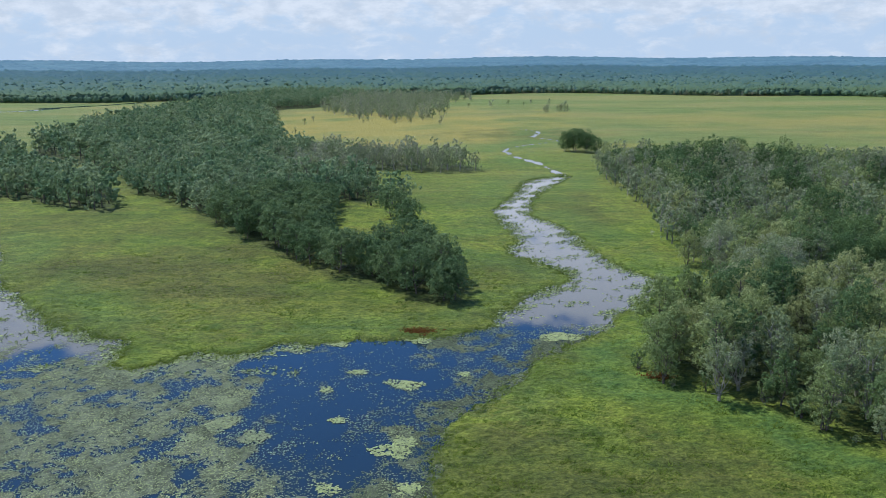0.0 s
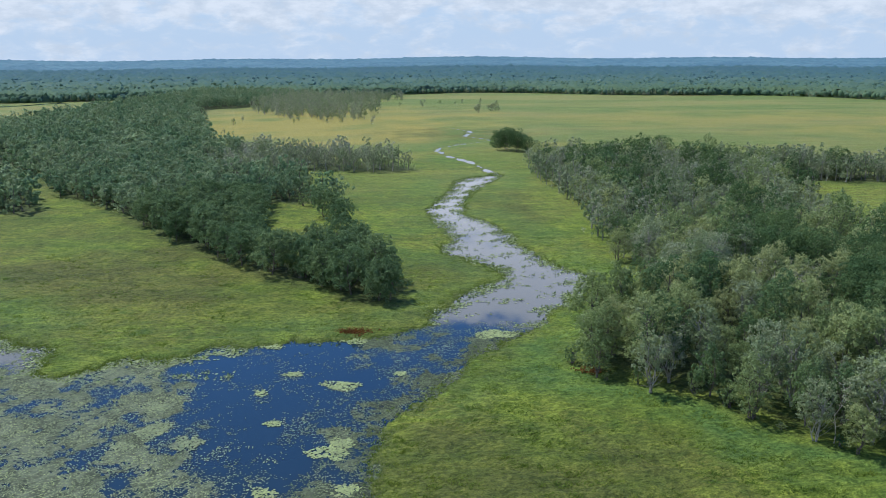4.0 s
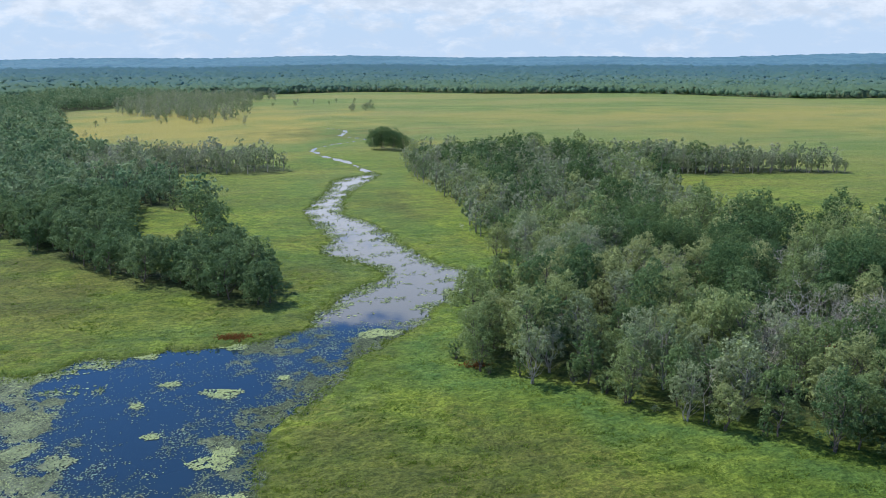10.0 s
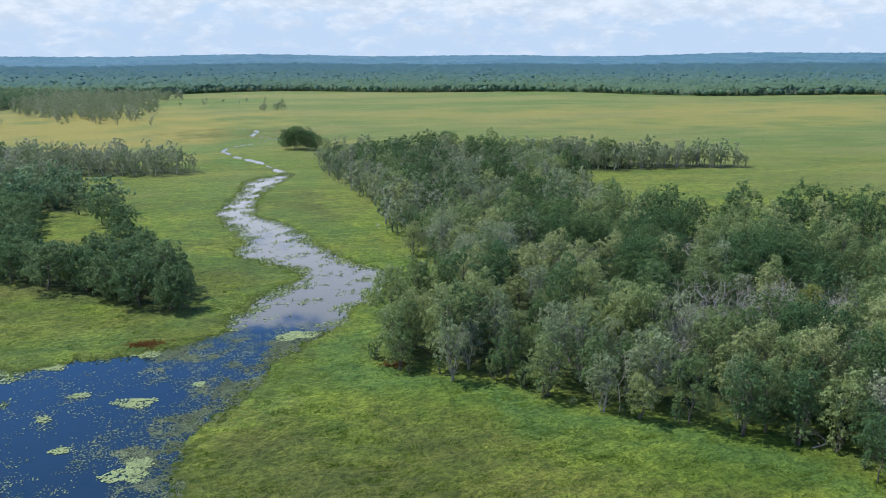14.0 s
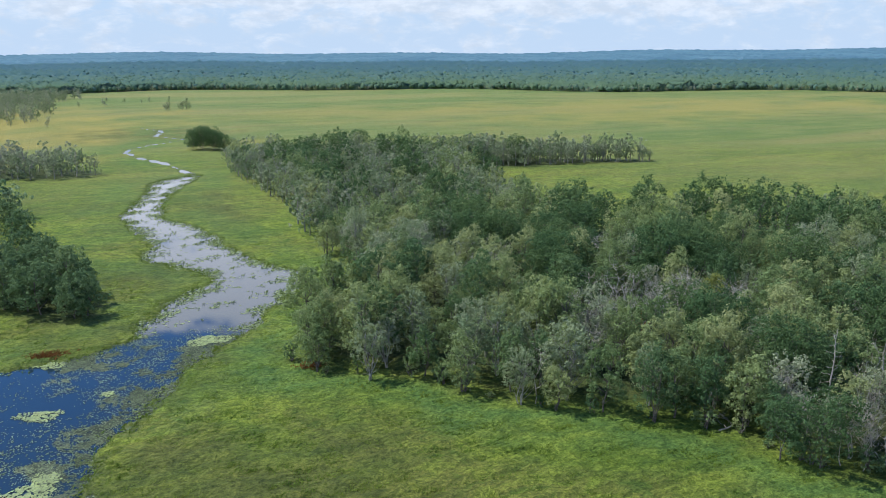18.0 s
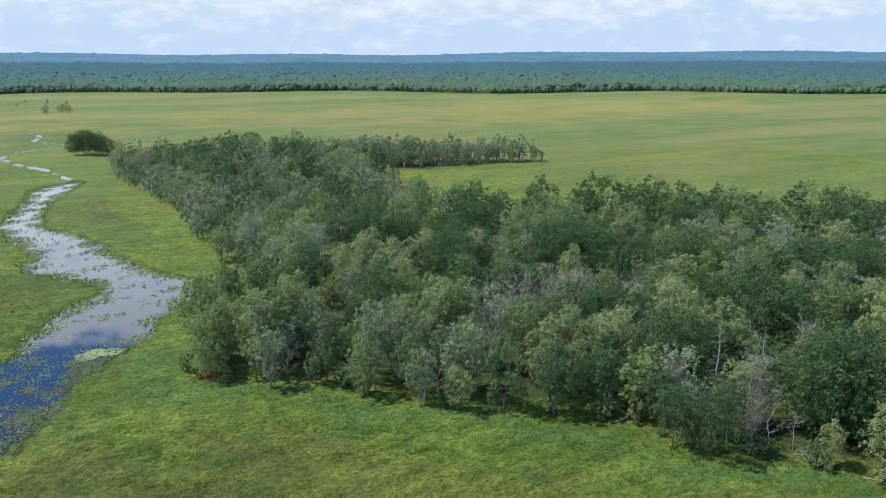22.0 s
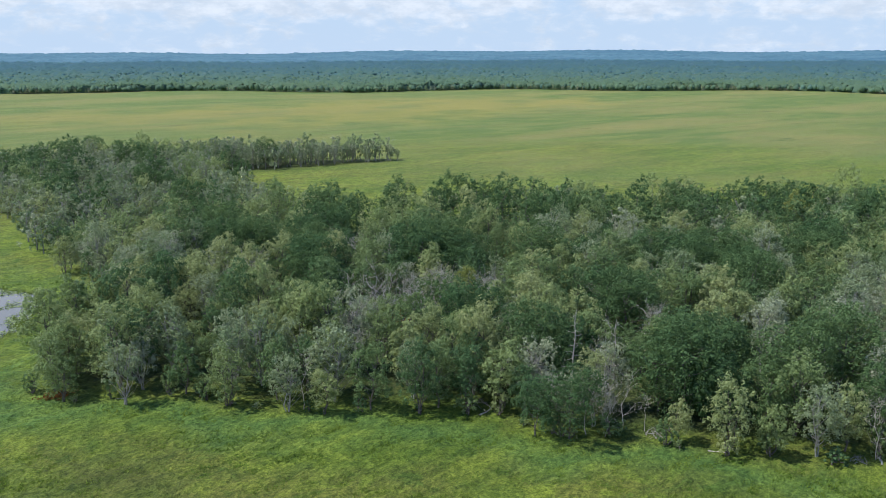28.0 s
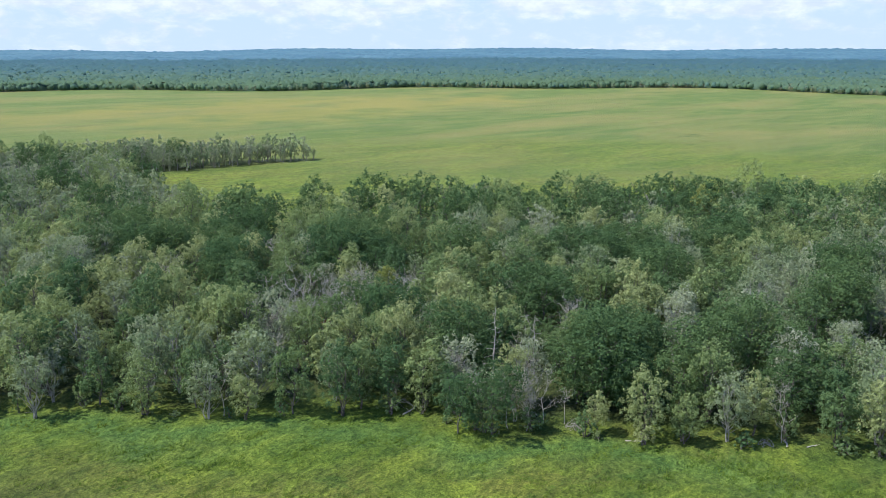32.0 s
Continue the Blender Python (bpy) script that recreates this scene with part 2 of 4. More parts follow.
GRASS = leaf_material("sedge_blades", ((0.090, 0.155, 0.024), (0.145, 0.205, 0.030), (0.190, 0.240, 0.042)), True)
PAD = leaf_material("floating_leaves", ((0.105, 0.135, 0.060), (0.200, 0.235, 0.135), (0.330, 0.390, 0.150)), True, 0.1)
RED = leaf_material("rust_red_plants", ((0.16, 0.07, 0.025), (0.22, 0.12, 0.04)), True)


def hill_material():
    """Forested hills kilometres away; painted blue and a glow stand in for haze."""
    made, tree, bsdf = material("distant_forest_haze_glow")
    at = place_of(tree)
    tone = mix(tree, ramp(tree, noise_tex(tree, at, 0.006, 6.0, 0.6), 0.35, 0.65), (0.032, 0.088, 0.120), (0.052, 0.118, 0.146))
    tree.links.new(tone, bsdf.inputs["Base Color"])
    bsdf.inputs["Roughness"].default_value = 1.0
    # The hill colour also glows weakly, in place of hazy air.
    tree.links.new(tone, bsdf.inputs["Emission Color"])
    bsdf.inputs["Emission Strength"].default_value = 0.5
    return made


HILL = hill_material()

# ---- plan ----
rng = np.random.default_rng(7)


def smooth_line(knots, closed=False, steps=5):
    """A Catmull-Rom line through the knots."""
    p = np.array(knots, float)
    n = len(p)
    out = []
    for i in range(n if closed else n - 1):
        pick = [(i + k) % n if closed else min(max(i + k, 0), n - 1) for k in (-1, 0, 1, 2)]
        a, b, c, d = p[pick]
        for s in np.arange(steps) / steps:
            out.append(0.5 * (2 * b + (c - a) * s + (2 * a - 5 * b + 4 * c - d) * s**2 + (3 * b - a - 3 * c + d) * s**3))
    if not closed:
        out.append(p[-1])
    return np.array(out)


def off_line(points, line, closed=False):
    """How far each point lies from a line."""
    a = line
    b = np.roll(line, -1, 0) if closed else line[1:]
    a = a[: len(b)]
    best = np.full(len(points), 1e9)
    for p, q in zip(a[:, :2], b[:, :2]):
        d = q - p
        t = np.clip(((points - p) @ d) / max(d @ d, 1e-9), 0, 1)
        best = np.minimum(best, np.hypot(*(points - p - t[:, None] * d).T))
    return best


def inside(points, ring):
    x, y = points.T
    hit = np.zeros(len(points), bool)
    for (x0, y0), (x1, y1) in zip(ring, np.roll(ring, -1, 0)):
        if y0 == y1:
            continue
        hit ^= ((y0 > y) != (y1 > y)) & (x < (x1 - x0) * (y - y0) / (y1 - y0) + x0)
    return hit


def wave(points, size, seed):
    """Smooth uneven values between about -1 and 1."""
    r = np.random.default_rng(seed)
    out = np.zeros(len(points))
    for octave in range(3):
        for _ in range(5):
            a = r.uniform(0, 2 * np.pi)
            k = 2 * np.pi / size * 2**octave * r.uniform(0.6, 1.4)
            out += np.sin(k * (points[:, 0] * np.cos(a) + points[:, 1] * np.sin(a)) + r.uniform(0, 7)) / 2**octave / 3.2
    return out


NORTH_SHORE = [(-135, 205), (-101, 170), (-88, 157), (-76, 143), (-69, 137), (-61, 133), (-56, 129), (-54, 120), (-48, 121), (-46, 125),
               (-36, 126.5), (-33, 130), (-22, 132), (-13, 133), (-4, 135.5), (1, 140), (6, 152), (13, 165), (19, 174), (13, 187), (6, 198),
               (9.5, 215), (4.5, 252), (12, 285), (19, 320), (34, 333)]
EAST_SHORE = [(36, 326), (23, 290), (19, 268), (17, 248), (24, 230), (28, 202), (33, 182), (38, 170), (33.5, 157), (27.5, 148), (21, 136),
              (15, 130), (10, 122), (4.5, 111), (-1.5, 101), (-3.5, 93), (-4, 86), (-4.5, 78), (-10, 55), (-30, 20), (-90, 0), (-190, 60)]
POND = smooth_line(NORTH_SHORE + EAST_SHORE, True)
CREEK = smooth_line([(35, 328), (31, 354), (24.5, 384), (16.5, 407), (17, 441), (45, 479), (34, 504), (39, 536), (30, 560)])
POOLS = [smooth_line([(-720, 765), (-560, 772), (-442, 776), (-412, 822)]), smooth_line([(-430, 830), (-395, 880), (-373, 936)])]

NEAR_WOOD = smooth_line([(23, 119), (33, 108), (41, 101), (44, 95), (56, 84), (66, 75), (68, 66), (70, 61), (77, 54), (82, 47), (92, 35), (97, 26),
             (118, 0), (190, -20), (290, 40), (262, 80), (228, 115), (196, 142), (176, 163), (158, 178), (138, 187), (124, 190), (110, 212),
             (126, 262), (134, 318), (150, 304), (160, 318), (150, 340), (112, 370), (58, 375), (48, 330), (51, 274), (48, 220), (46, 182), (46, 150),
             (40, 146), (33, 140)], True, 3)
STRIP = smooth_line([(130, 330), (150, 304), (189, 300), (214, 295), (212, 303), (190, 318), (165, 330), (150, 345)], True, 3)
WEST_WOOD = smooth_line([(-2.5, 156), (-11, 155), (-18, 164), (-29, 173), (-46, 193), (-66, 220), (-100, 270), (-119, 288), (-150, 345), (-190, 380),
             (-222, 412), (-256, 540), (-268, 730), (-262, 916), (-250, 1100), (-140, 1050), (-150, 830), (-180, 780), (-135, 572), (-90, 415), (-60, 400), (-32, 386),
             (2, 354), (-10, 339), (-44, 351), (-53, 350), (-36, 300), (-31, 271), (-36, 266), (-43, 268), (-40, 245), (-32, 215), (-22, 207), (-9, 184)], True, 3)
OUTER_WOOD = smooth_line([(-110, 250), (-129, 258), (-146, 268), (-164, 280), (-260, 330), (-330, 420), (-225, 405), (-195, 350), (-135, 300)], True, 3)
BACK_GROVE = smooth_line([(-120, 700), (-60, 617), (-24, 665), (-26, 880), (-10, 1000), (-200, 1050), (-160, 850)], True, 3)

CLEARING = smooth_line([(-20, 186), (-31, 187), (-37, 200), (-42, 236), (-44, 263), (-34, 263), (-31, 252), (-25, 236), (-17, 205)], True, 3)


def shore_gap(points):
    """Metres to the nearest shore; negative over water."""
    out = np.full(len(points), 400.0)
    near = (points[:, 0] > -260) & (points[:, 0] < 120) & (points[:, 1] < 420) & (points[:, 1] > -60)
    p = points[near]
    d = off_line(p, POND, True)
    out[near] = np.where(inside(p, POND), -d, d)
    mid = (points[:, 1] > 310) & (points[:, 1] < 600) & (np.abs(points[:, 0]) < 90)
    p = points[mid]
    out[mid] = np.minimum(out[mid], off_line(p, CREEK) - 1.7 - 0.9 * wave(p, 30, 5))
    for pool in POOLS:
        mid = (points[:, 1] > 700) & (points[:, 0] < -300) & (points[:, 0] > -800) & (points[:, 1] < 1000)
        p = points[mid]
        out[mid] = np.minimum(out[mid], off_line(p, pool) - 9 - 3 * wave(p, 60, 6))
    return out + (0.9 * wave(points, 9, 3) + 0.8 * wave(points, 3.4, 4)) * (np.abs(out) < 30)


def wood_gap(points, ring, reach=40):
    lo, hi = ring.min(0) - reach, ring.max(0) + reach
    near = ((points > lo) & (points < hi)).all(1)
    out = np.full(len(points), 999.0)
    p = points[near]
    d = off_line(p, ring, True)
    out[near] = np.where(inside(p, ring), -d, d)
    return out


def hills(points):
    """The land rises gently towards low hills at the horizon."""
    r = np.hypot(*points.T)
    s = np.clip((r - 1500) / 3200, 0, 1)
    rise = s * s * (3 - 2 * s)
    az = np.arctan2(points[:, 0], points[:, 1])
    top = 40 + 5 * np.sin(az * 9 + 1) + 4 * np.sin(az * 23) + 9 * np.clip(az - 0.3, 0, 1)
    return rise * top


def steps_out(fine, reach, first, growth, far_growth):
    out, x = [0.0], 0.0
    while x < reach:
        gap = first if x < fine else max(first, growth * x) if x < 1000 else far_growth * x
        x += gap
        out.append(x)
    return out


def to_mesh(name, verts, quads, smooth=True):
    me = bpy.data.meshes.new(name)
    verts, quads = np.ascontiguousarray(verts, np.float32), np.ascontiguousarray(quads, np.int32)
    me.vertices.add(len(verts))
    me.vertices.foreach_set("co", verts.ravel())
    me.loops.add(quads.size)
    me.loops.foreach_set("vertex_index", quads.ravel())
    me.polygons.add(len(quads))
    me.polygons.foreach_set("loop_start", np.arange(0, quads.size, quads.shape[1], dtype=np.int32))
    me.update(calc_edges=True)
    if not smooth:
        me.shade_flat()
    return me


def thing(name, me, mat, parent=None):
    ob = new(name, me)
    if mat:
        me.materials.clear()
        me.materials.append(mat)
    if parent:
        ob.parent = parent
    return ob


def set_tint(me, values):
    a = me.attributes.new("tint", "FLOAT", "POINT")
    a.data.foreach_set("value", np.ascontiguousarray(values, np.float32))


def build_ground():
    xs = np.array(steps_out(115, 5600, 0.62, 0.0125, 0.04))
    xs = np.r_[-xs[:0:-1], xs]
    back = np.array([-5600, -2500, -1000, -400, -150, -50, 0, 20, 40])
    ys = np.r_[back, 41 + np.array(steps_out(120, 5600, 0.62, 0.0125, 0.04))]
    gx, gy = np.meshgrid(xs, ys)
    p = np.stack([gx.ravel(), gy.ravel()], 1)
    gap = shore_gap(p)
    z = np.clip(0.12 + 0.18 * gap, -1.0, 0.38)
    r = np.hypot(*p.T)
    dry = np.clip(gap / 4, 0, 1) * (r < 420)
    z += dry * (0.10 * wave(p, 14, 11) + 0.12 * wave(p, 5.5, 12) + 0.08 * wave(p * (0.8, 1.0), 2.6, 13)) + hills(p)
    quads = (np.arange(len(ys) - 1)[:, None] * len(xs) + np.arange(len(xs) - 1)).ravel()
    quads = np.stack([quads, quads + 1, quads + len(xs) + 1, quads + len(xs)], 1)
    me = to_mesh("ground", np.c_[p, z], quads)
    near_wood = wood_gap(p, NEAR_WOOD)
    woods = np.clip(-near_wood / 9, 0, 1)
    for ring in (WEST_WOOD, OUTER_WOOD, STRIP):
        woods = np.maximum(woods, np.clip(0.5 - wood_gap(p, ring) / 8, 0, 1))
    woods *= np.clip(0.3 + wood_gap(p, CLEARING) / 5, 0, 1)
    fresh = np.clip(1.1 - np.abs(near_wood - 4 - 2.5 * wave(p, 20, 21)) / 6, 0, 1) * (p[:, 1] < 135)
    fresh = np.maximum(fresh, 0.55 * np.clip(1.2 - np.abs(gap - 7) / 9, 0, 1) * (p[:, 1] > 100) * np.clip(0.6 + wave(p, 40, 22), 0, 1))
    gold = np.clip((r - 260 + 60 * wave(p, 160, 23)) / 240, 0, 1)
    mud = np.clip(0.35 - gap / 1.0, 0, 0.8) * (r < 700)
    straw, olive = np.zeros(len(p)), np.zeros(len(p))
    for x, y, w, h, much in ((-72, 600, 108, 165, 1.0), (360, 520, 120, 60, 0.6), (500, 560, 150, 60, 0.7), (430, 640, 200, 60, 0.6), (200, 640, 150, 70, 0.4), (60, 300, 8, 30, 0.3)):
        straw = np.maximum(straw, much * np.clip(1.4 - np.hypot((p[:, 0] - x) / w, (p[:, 1] - y) / h) + 0.5 * wave(p, 70, 24), 0, 1))
    for x, y, w, h, much in ((30, 256, 9, 34, 0.9), (-66, 176, 46, 34, 0.95), (8, 180, 11, 9, 0.9), (-30, 150, 26, 9, 0.5), (30, 520, 45, 40, 0.7), (12, 84, 26, 15, 0.8), (-4, 146, 14, 8, 0.8), (40, 62, 16, 6, 0.4), (-110, 225, 30, 30, 0.5)):
        olive = np.maximum(olive, much * np.clip(1.3 - np.hypot((p[:, 0] - x) / w, (p[:, 1] - y) / h) + 0.45 * wave(p, 22, 25), 0, 1))
    plots = np.stack([straw, olive, 0 * straw, 0 * straw + 1], 1).astype(np.float32)
    b = me.color_attributes.new("plots", "FLOAT_COLOR", "POINT")
    b.data.foreach_set("color", plots.ravel())
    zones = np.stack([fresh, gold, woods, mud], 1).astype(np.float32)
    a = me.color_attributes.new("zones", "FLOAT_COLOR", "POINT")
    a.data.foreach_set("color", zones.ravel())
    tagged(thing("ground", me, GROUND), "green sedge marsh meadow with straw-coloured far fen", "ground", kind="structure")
    water = to_mesh("water", [(-900, -40, 0), (140, -40, 0), (140, 1000, 0), (-900, 1000, 0)], [(0, 1, 2, 3)])
    tagged(thing("water", water, WATER), "still dark blue marsh pond and winding river", "water", kind="structure")


build_ground()

# ---- trees ----


def tube(line, radii, sides=5):
    line = np.array(line, float)
    ahead = np.gradient(line, axis=0)
    ahead /= np.linalg.norm(ahead, axis=1)[:, None] + 1e-9
    side = np.cross(ahead, (0.31, 0.87, 0.12))
    side /= np.linalg.norm(side, axis=1)[:, None] + 1e-9
    other = np.cross(ahead, side)
    a = np.arange(sides) * 2 * np.pi / sides
    ring = side[:, None] * np.cos(a)[None, :, None] + other[:, None] * np.sin(a)[None, :, None]
    v = (line[:, None] + ring * np.array(radii)[:, None, None]).reshape(-1, 3)
    i, j = np.meshgrid(np.arange(len(line) - 1), np.arange(sides), indexing="ij")
    k = (j + 1) % sides
    q = np.stack([i * sides + j, i * sides + k, (i + 1) * sides + k, (i + 1) * sides + j], -1).reshape(-1, 4)
    return v, q


def joined(pieces):
    v, q, n = [], [], 0
    for a, b in pieces:
        v.append(a), q.append(b + n)
        n += len(a)
    return np.concatenate(v), np.concatenate(q)


def bent(r, a, b, sag, count=4):
    t = np.linspace(0, 1, count)[:, None]
    line = np.array(a) * (1 - t) + np.array(b) * t
    wob = r.normal(0, sag, (count, 3))
    wob[0] = wob[-1] = 0
    return line + wob


def unit(v):
    return v / (np.linalg.norm(v, axis=1)[:, None] + 1e-9)


def foliage(r, lobes, count, size, blend=0.7, per=16, loose=0.0):
    """Leaf sprays in clumps on the outside of the lobes (x, y, z, radius)."""
    lobes = np.array(lobes)
    w = lobes[:, 3] ** 2
    n = max(6, count // per)
    pick = lobes[r.choice(len(lobes), n, p=w / w.sum())]
    # some clumps lie between two lobes, so that the crown is no bunch of balls
    other = lobes[r.choice(len(lobes), n, p=w / w.sum())]
    close = np.linalg.norm(other[:, :3] - pick[:, :3], axis=1) < 2.6 * pick[:, 3] + 0.4
    slide = np.where(close, r.random(n) * blend, 0.0)[:, None]
    pick = pick * (1 - slide) + other * slide
    way = unit(r.normal(0, 1, (n, 3)) + (0, 0, 0.3))
    heart = pick[:, :3] + way * (pick[:, 3] * r.uniform(0.6, 1.12 + loose, n))[:, None] * (1, 1, 0.88)
    wide = pick[:, 3] * r.uniform(0.28, 0.56, n)
    shape = r.uniform(0.65, 1.35, (n, 3))
    k = np.repeat(np.arange(n), per)
    count = len(k)
    out = unit(way[k] * 0.75 + r.normal(0, 0.75, (count, 3)) + (0, 0, 0.38))
    reach = wide[k] * np.where(r.random(count) < 0.15 + loose, r.uniform(0.9, 1.75, count), r.uniform(0.55, 1.05, count))
    at = heart[k] + out * reach[:, None] * shape[k]
    face = unit(out + r.normal(0, 0.36 + loose, (count, 3)))
    u = unit(np.cross(face, r.normal(0, 1, (count, 3))))
    v = np.cross(face, u)
    s = (size * r.uniform(0.65, 1.3, count))[:, None]
    tri = np.stack([at - u * s, at + u * s * 0.8 - v * s * 0.75, at + u * s * 0.55 + v * s * 0.85], 1).reshape(-1, 3)
    faces = np.arange(count * 3).reshape(-1, 3)
    return tri, faces


def tree_shape(seed, height, spread, lobes, leaves, size, low=0.18, stems=2, twigs=0, lean=0.25, blend=0.7, loose=0.0):
    """Trunk, limbs and leaves of a broadleaf tree."""
    r = np.random.default_rng(seed)
    trunk, limbs, blobs = [], [], []
    tops = []
    for k in range(stems):
        a = r.uniform(0, 6.28)
        foot = np.array([math.cos(a), math.sin(a), 0]) * 0.18 * (stems > 1)
        foot[2] = -0.3
        top = np.array([math.cos(a) * spread * lean, math.sin(a) * spread * lean, height * r.uniform(0.62, 0.8)])
        line = bent(r, foot, top, 0.16, 6)
        thick = 0.13 / math.sqrt(stems) + 0.03
        trunk.append(tube(line, np.linspace(thick, 0.045, 6), 6))
        tops.append(line)
    middle, rise = height * (0.5 + low / 2), height * (0.5 - low / 2) * 0.84
    for k in range(lobes):
        f = (k + 0.5) / lobes
        up = -0.75 + 1.72 * f
        out = math.sqrt(max(0.0, 1 - up * up)) * spread * r.uniform(0.62, 0.88)
        a = k * 2.4 + r.uniform(-0.4, 0.4)
        at = np.array([math.cos(a) * out, math.sin(a) * out, middle + up * rise * r.uniform(0.9, 1.05)])
        blobs.append((*at, spread * r.uniform(0.27, 0.46)))
        stem = tops[k % stems]
        i = min(int(f * 4) + 1, 4)
        limbs.append(tube(bent(r, stem[i], at, 0.15, 4), (0.06, 0.045, 0.03, 0.012), 4))
    for k in range(twigs):
        stem = tops[k % stems]
        i = r.integers(1, 6)
        a = r.uniform(0, 6.28)
        end = stem[i] + np.array([math.cos(a), math.sin(a), r.uniform(0.3, 1.4)]) * r.uniform(0.8, 2.0) * spread * 0.42
        end[2] = min(end[2], height * 1.04)
        limbs.append(tube(bent(r, stem[i], end, 0.12, 3), (0.04, 0.028, 0.008), 3))
    crown = foliage(r, blobs, leaves, size, blend, 24, loose)
    return joined(trunk), joined(limbs), crown


def bare_shape(seed, height, spread, branches):
    """A dead tree: a bare stem with broken, forked branches."""
    r = np.random.default_rng(seed)
    trunk, limbs = [], []
    for k in range(r.integers(1, 4)):
        a = r.uniform(0, 6.28)
        top = np.array([math.cos(a) * spread * 0.35, math.sin(a) * spread * 0.35, height * r.uniform(0.75, 1.0)])
        line = bent(r, (0.1 * k, 0, -0.3), top, 0.2, 7)
        trunk.append(tube(line, np.linspace(0.09, 0.018, 7), 5))
        for _ in range(branches):
            i = r.integers(2, 7)
            b = r.uniform(0, 6.28)
            end = line[i] + np.array([math.cos(b), math.sin(b), r.uniform(0.25, 1.1)]) * spread * r.uniform(0.3, 0.8)
            arm = bent(r, line[i], end, 0.13, 4)
            limbs.append(tube(arm, (0.036, 0.028, 0.020, 0.008), 3))
            for _ in range(6):
                j = r.integers(1, 4)
                tip = arm[j] + r.normal(0, 0.55, 3) + (0, 0, 0.5)
                limbs.append(tube(bent(r, arm[j], tip, 0.05, 3), (0.020, 0.015, 0.006), 3))
    return joined(trunk), joined(limbs), None


def make_tree(name, label, category, group, shape, bark, leaf):
    root = tagged(new(name), label, category, group)
    if shape[2] is None:
        pieces = (("trunk", joined(shape[:2]), bark),)
    else:
        pieces = (("trunk", joined(shape[:2]), bark), ("crown", shape[2], leaf))
    for part_name, data, mat in pieces:
        thing(part_name, to_mesh(part_name, *data), mat, root)
    return root


MAPLES = [tree_shape(100 + k, h, w, lobes, 5200, 0.128, low=0.04 + 0.09 * (k % 2), stems=s) for k, (h, w, lobes, s) in
          enumerate(((9.8, 2.9, 15, 2), (9.0, 2.6, 13, 1), (10.6, 3.1, 17, 3), (8.4, 2.8, 14, 2), (11.2, 2.9, 16, 1)))]
ALDERS = [tree_shape(200 + k, h, w, lobes, n, 0.122, low=0.15, stems=s, twigs=24, lean=0.4, loose=0.22) for k, (h, w, lobes, s, n) in
          enumerate(((9.4, 2.5, 15, 3, 3600), (8.4, 2.3, 13, 3, 2900), (10.0, 2.6, 16, 2, 3800), (8.8, 2.3, 13, 4, 2400)))]
SNAGS = [bare_shape(300 + k, h, 2.7, n) for k, (h, n) in enumerate(((8.5, 11), (9.5, 10), (7.0, 13)))]
OAKS = [tree_shape(150 + k, h, w, 22, 7600, 0.142, low=0.03, stems=1, blend=0.12) for k, (h, w) in enumerate(((10.6, 4.5), (9.8, 4.2), (11.2, 4.7)))]
SHRUBS = [tree_shape(170 + k, h, w, 9, 900, 0.13, low=0.0, stems=3) for k, (h, w) in enumerate(((2.6, 1.5), (2.0, 1.3), (3.2, 1.6)))]
KINDS = {
    "oak": [make_tree("oak_tree", "dense dark green oak with a billowing crown", "tree", "oaks of the near wood", s, BARK, OAK) for s in OAKS],
    "shrub": [make_tree("shrub", "low green shrub at the wood's edge", "shrub", "shrubs at the wood's edge", s, BARK, GREEN) for s in SHRUBS],
    "maple": [make_tree("maple_tree", "leafy green swamp maple with a rounded crown", "tree", "trees of the near wood", s, BARK, GREEN) for s in MAPLES],
    "alder": [make_tree("alder_tree", "thin grey-green alder with bare twigs showing", "tree", "thin trees of the near wood", s, PALE_BARK, DULL) for s in ALDERS],
    "snag": [make_tree("dead_tree", "bare grey dead tree with broken branches", "dead tree", "dead trees of the near wood", s, DEAD, None) for s in SNAGS],
}
used = {k: 0 for k in KINDS}


def plant(kind, x, y, scale=1.0, tall=1.0):
    made = KINDS[kind]
    n = used[kind]
    m = Matrix.LocRotScale((x, y, 0.3), Euler((0, 0, rng.uniform(0, 6.28))), (scale, scale, scale * tall))
    if n < len(made):
        made[n].matrix_basis = m
    else:
        base = made[n % len(made)]
        copied = copy_thing(base, m)
        copied.matrix_basis = m
    used[kind] += 1


def scatter(ring, gap, seed, ragged=0.0):
    """Uneven spots, about gap metres apart, within a ring; ragged: how far its edge frays."""
    r = np.random.default_rng(seed)
    lo, hi = ring.min(0), ring.max(0)
    gx, gy = np.meshgrid(np.arange(lo[0], hi[0], gap), np.arange(lo[1], hi[1], gap))
    gx[1::2] += gap / 2
    p = np.stack([gx.ravel(), gy.ravel()], 1) + r.uniform(-0.38, 0.38, (gx.size, 2)) * gap
    p = p[inside(p, ring)]
    return p[off_line(p, ring, True) > ragged * r.random(len(p)) ** 2] if ragged else p


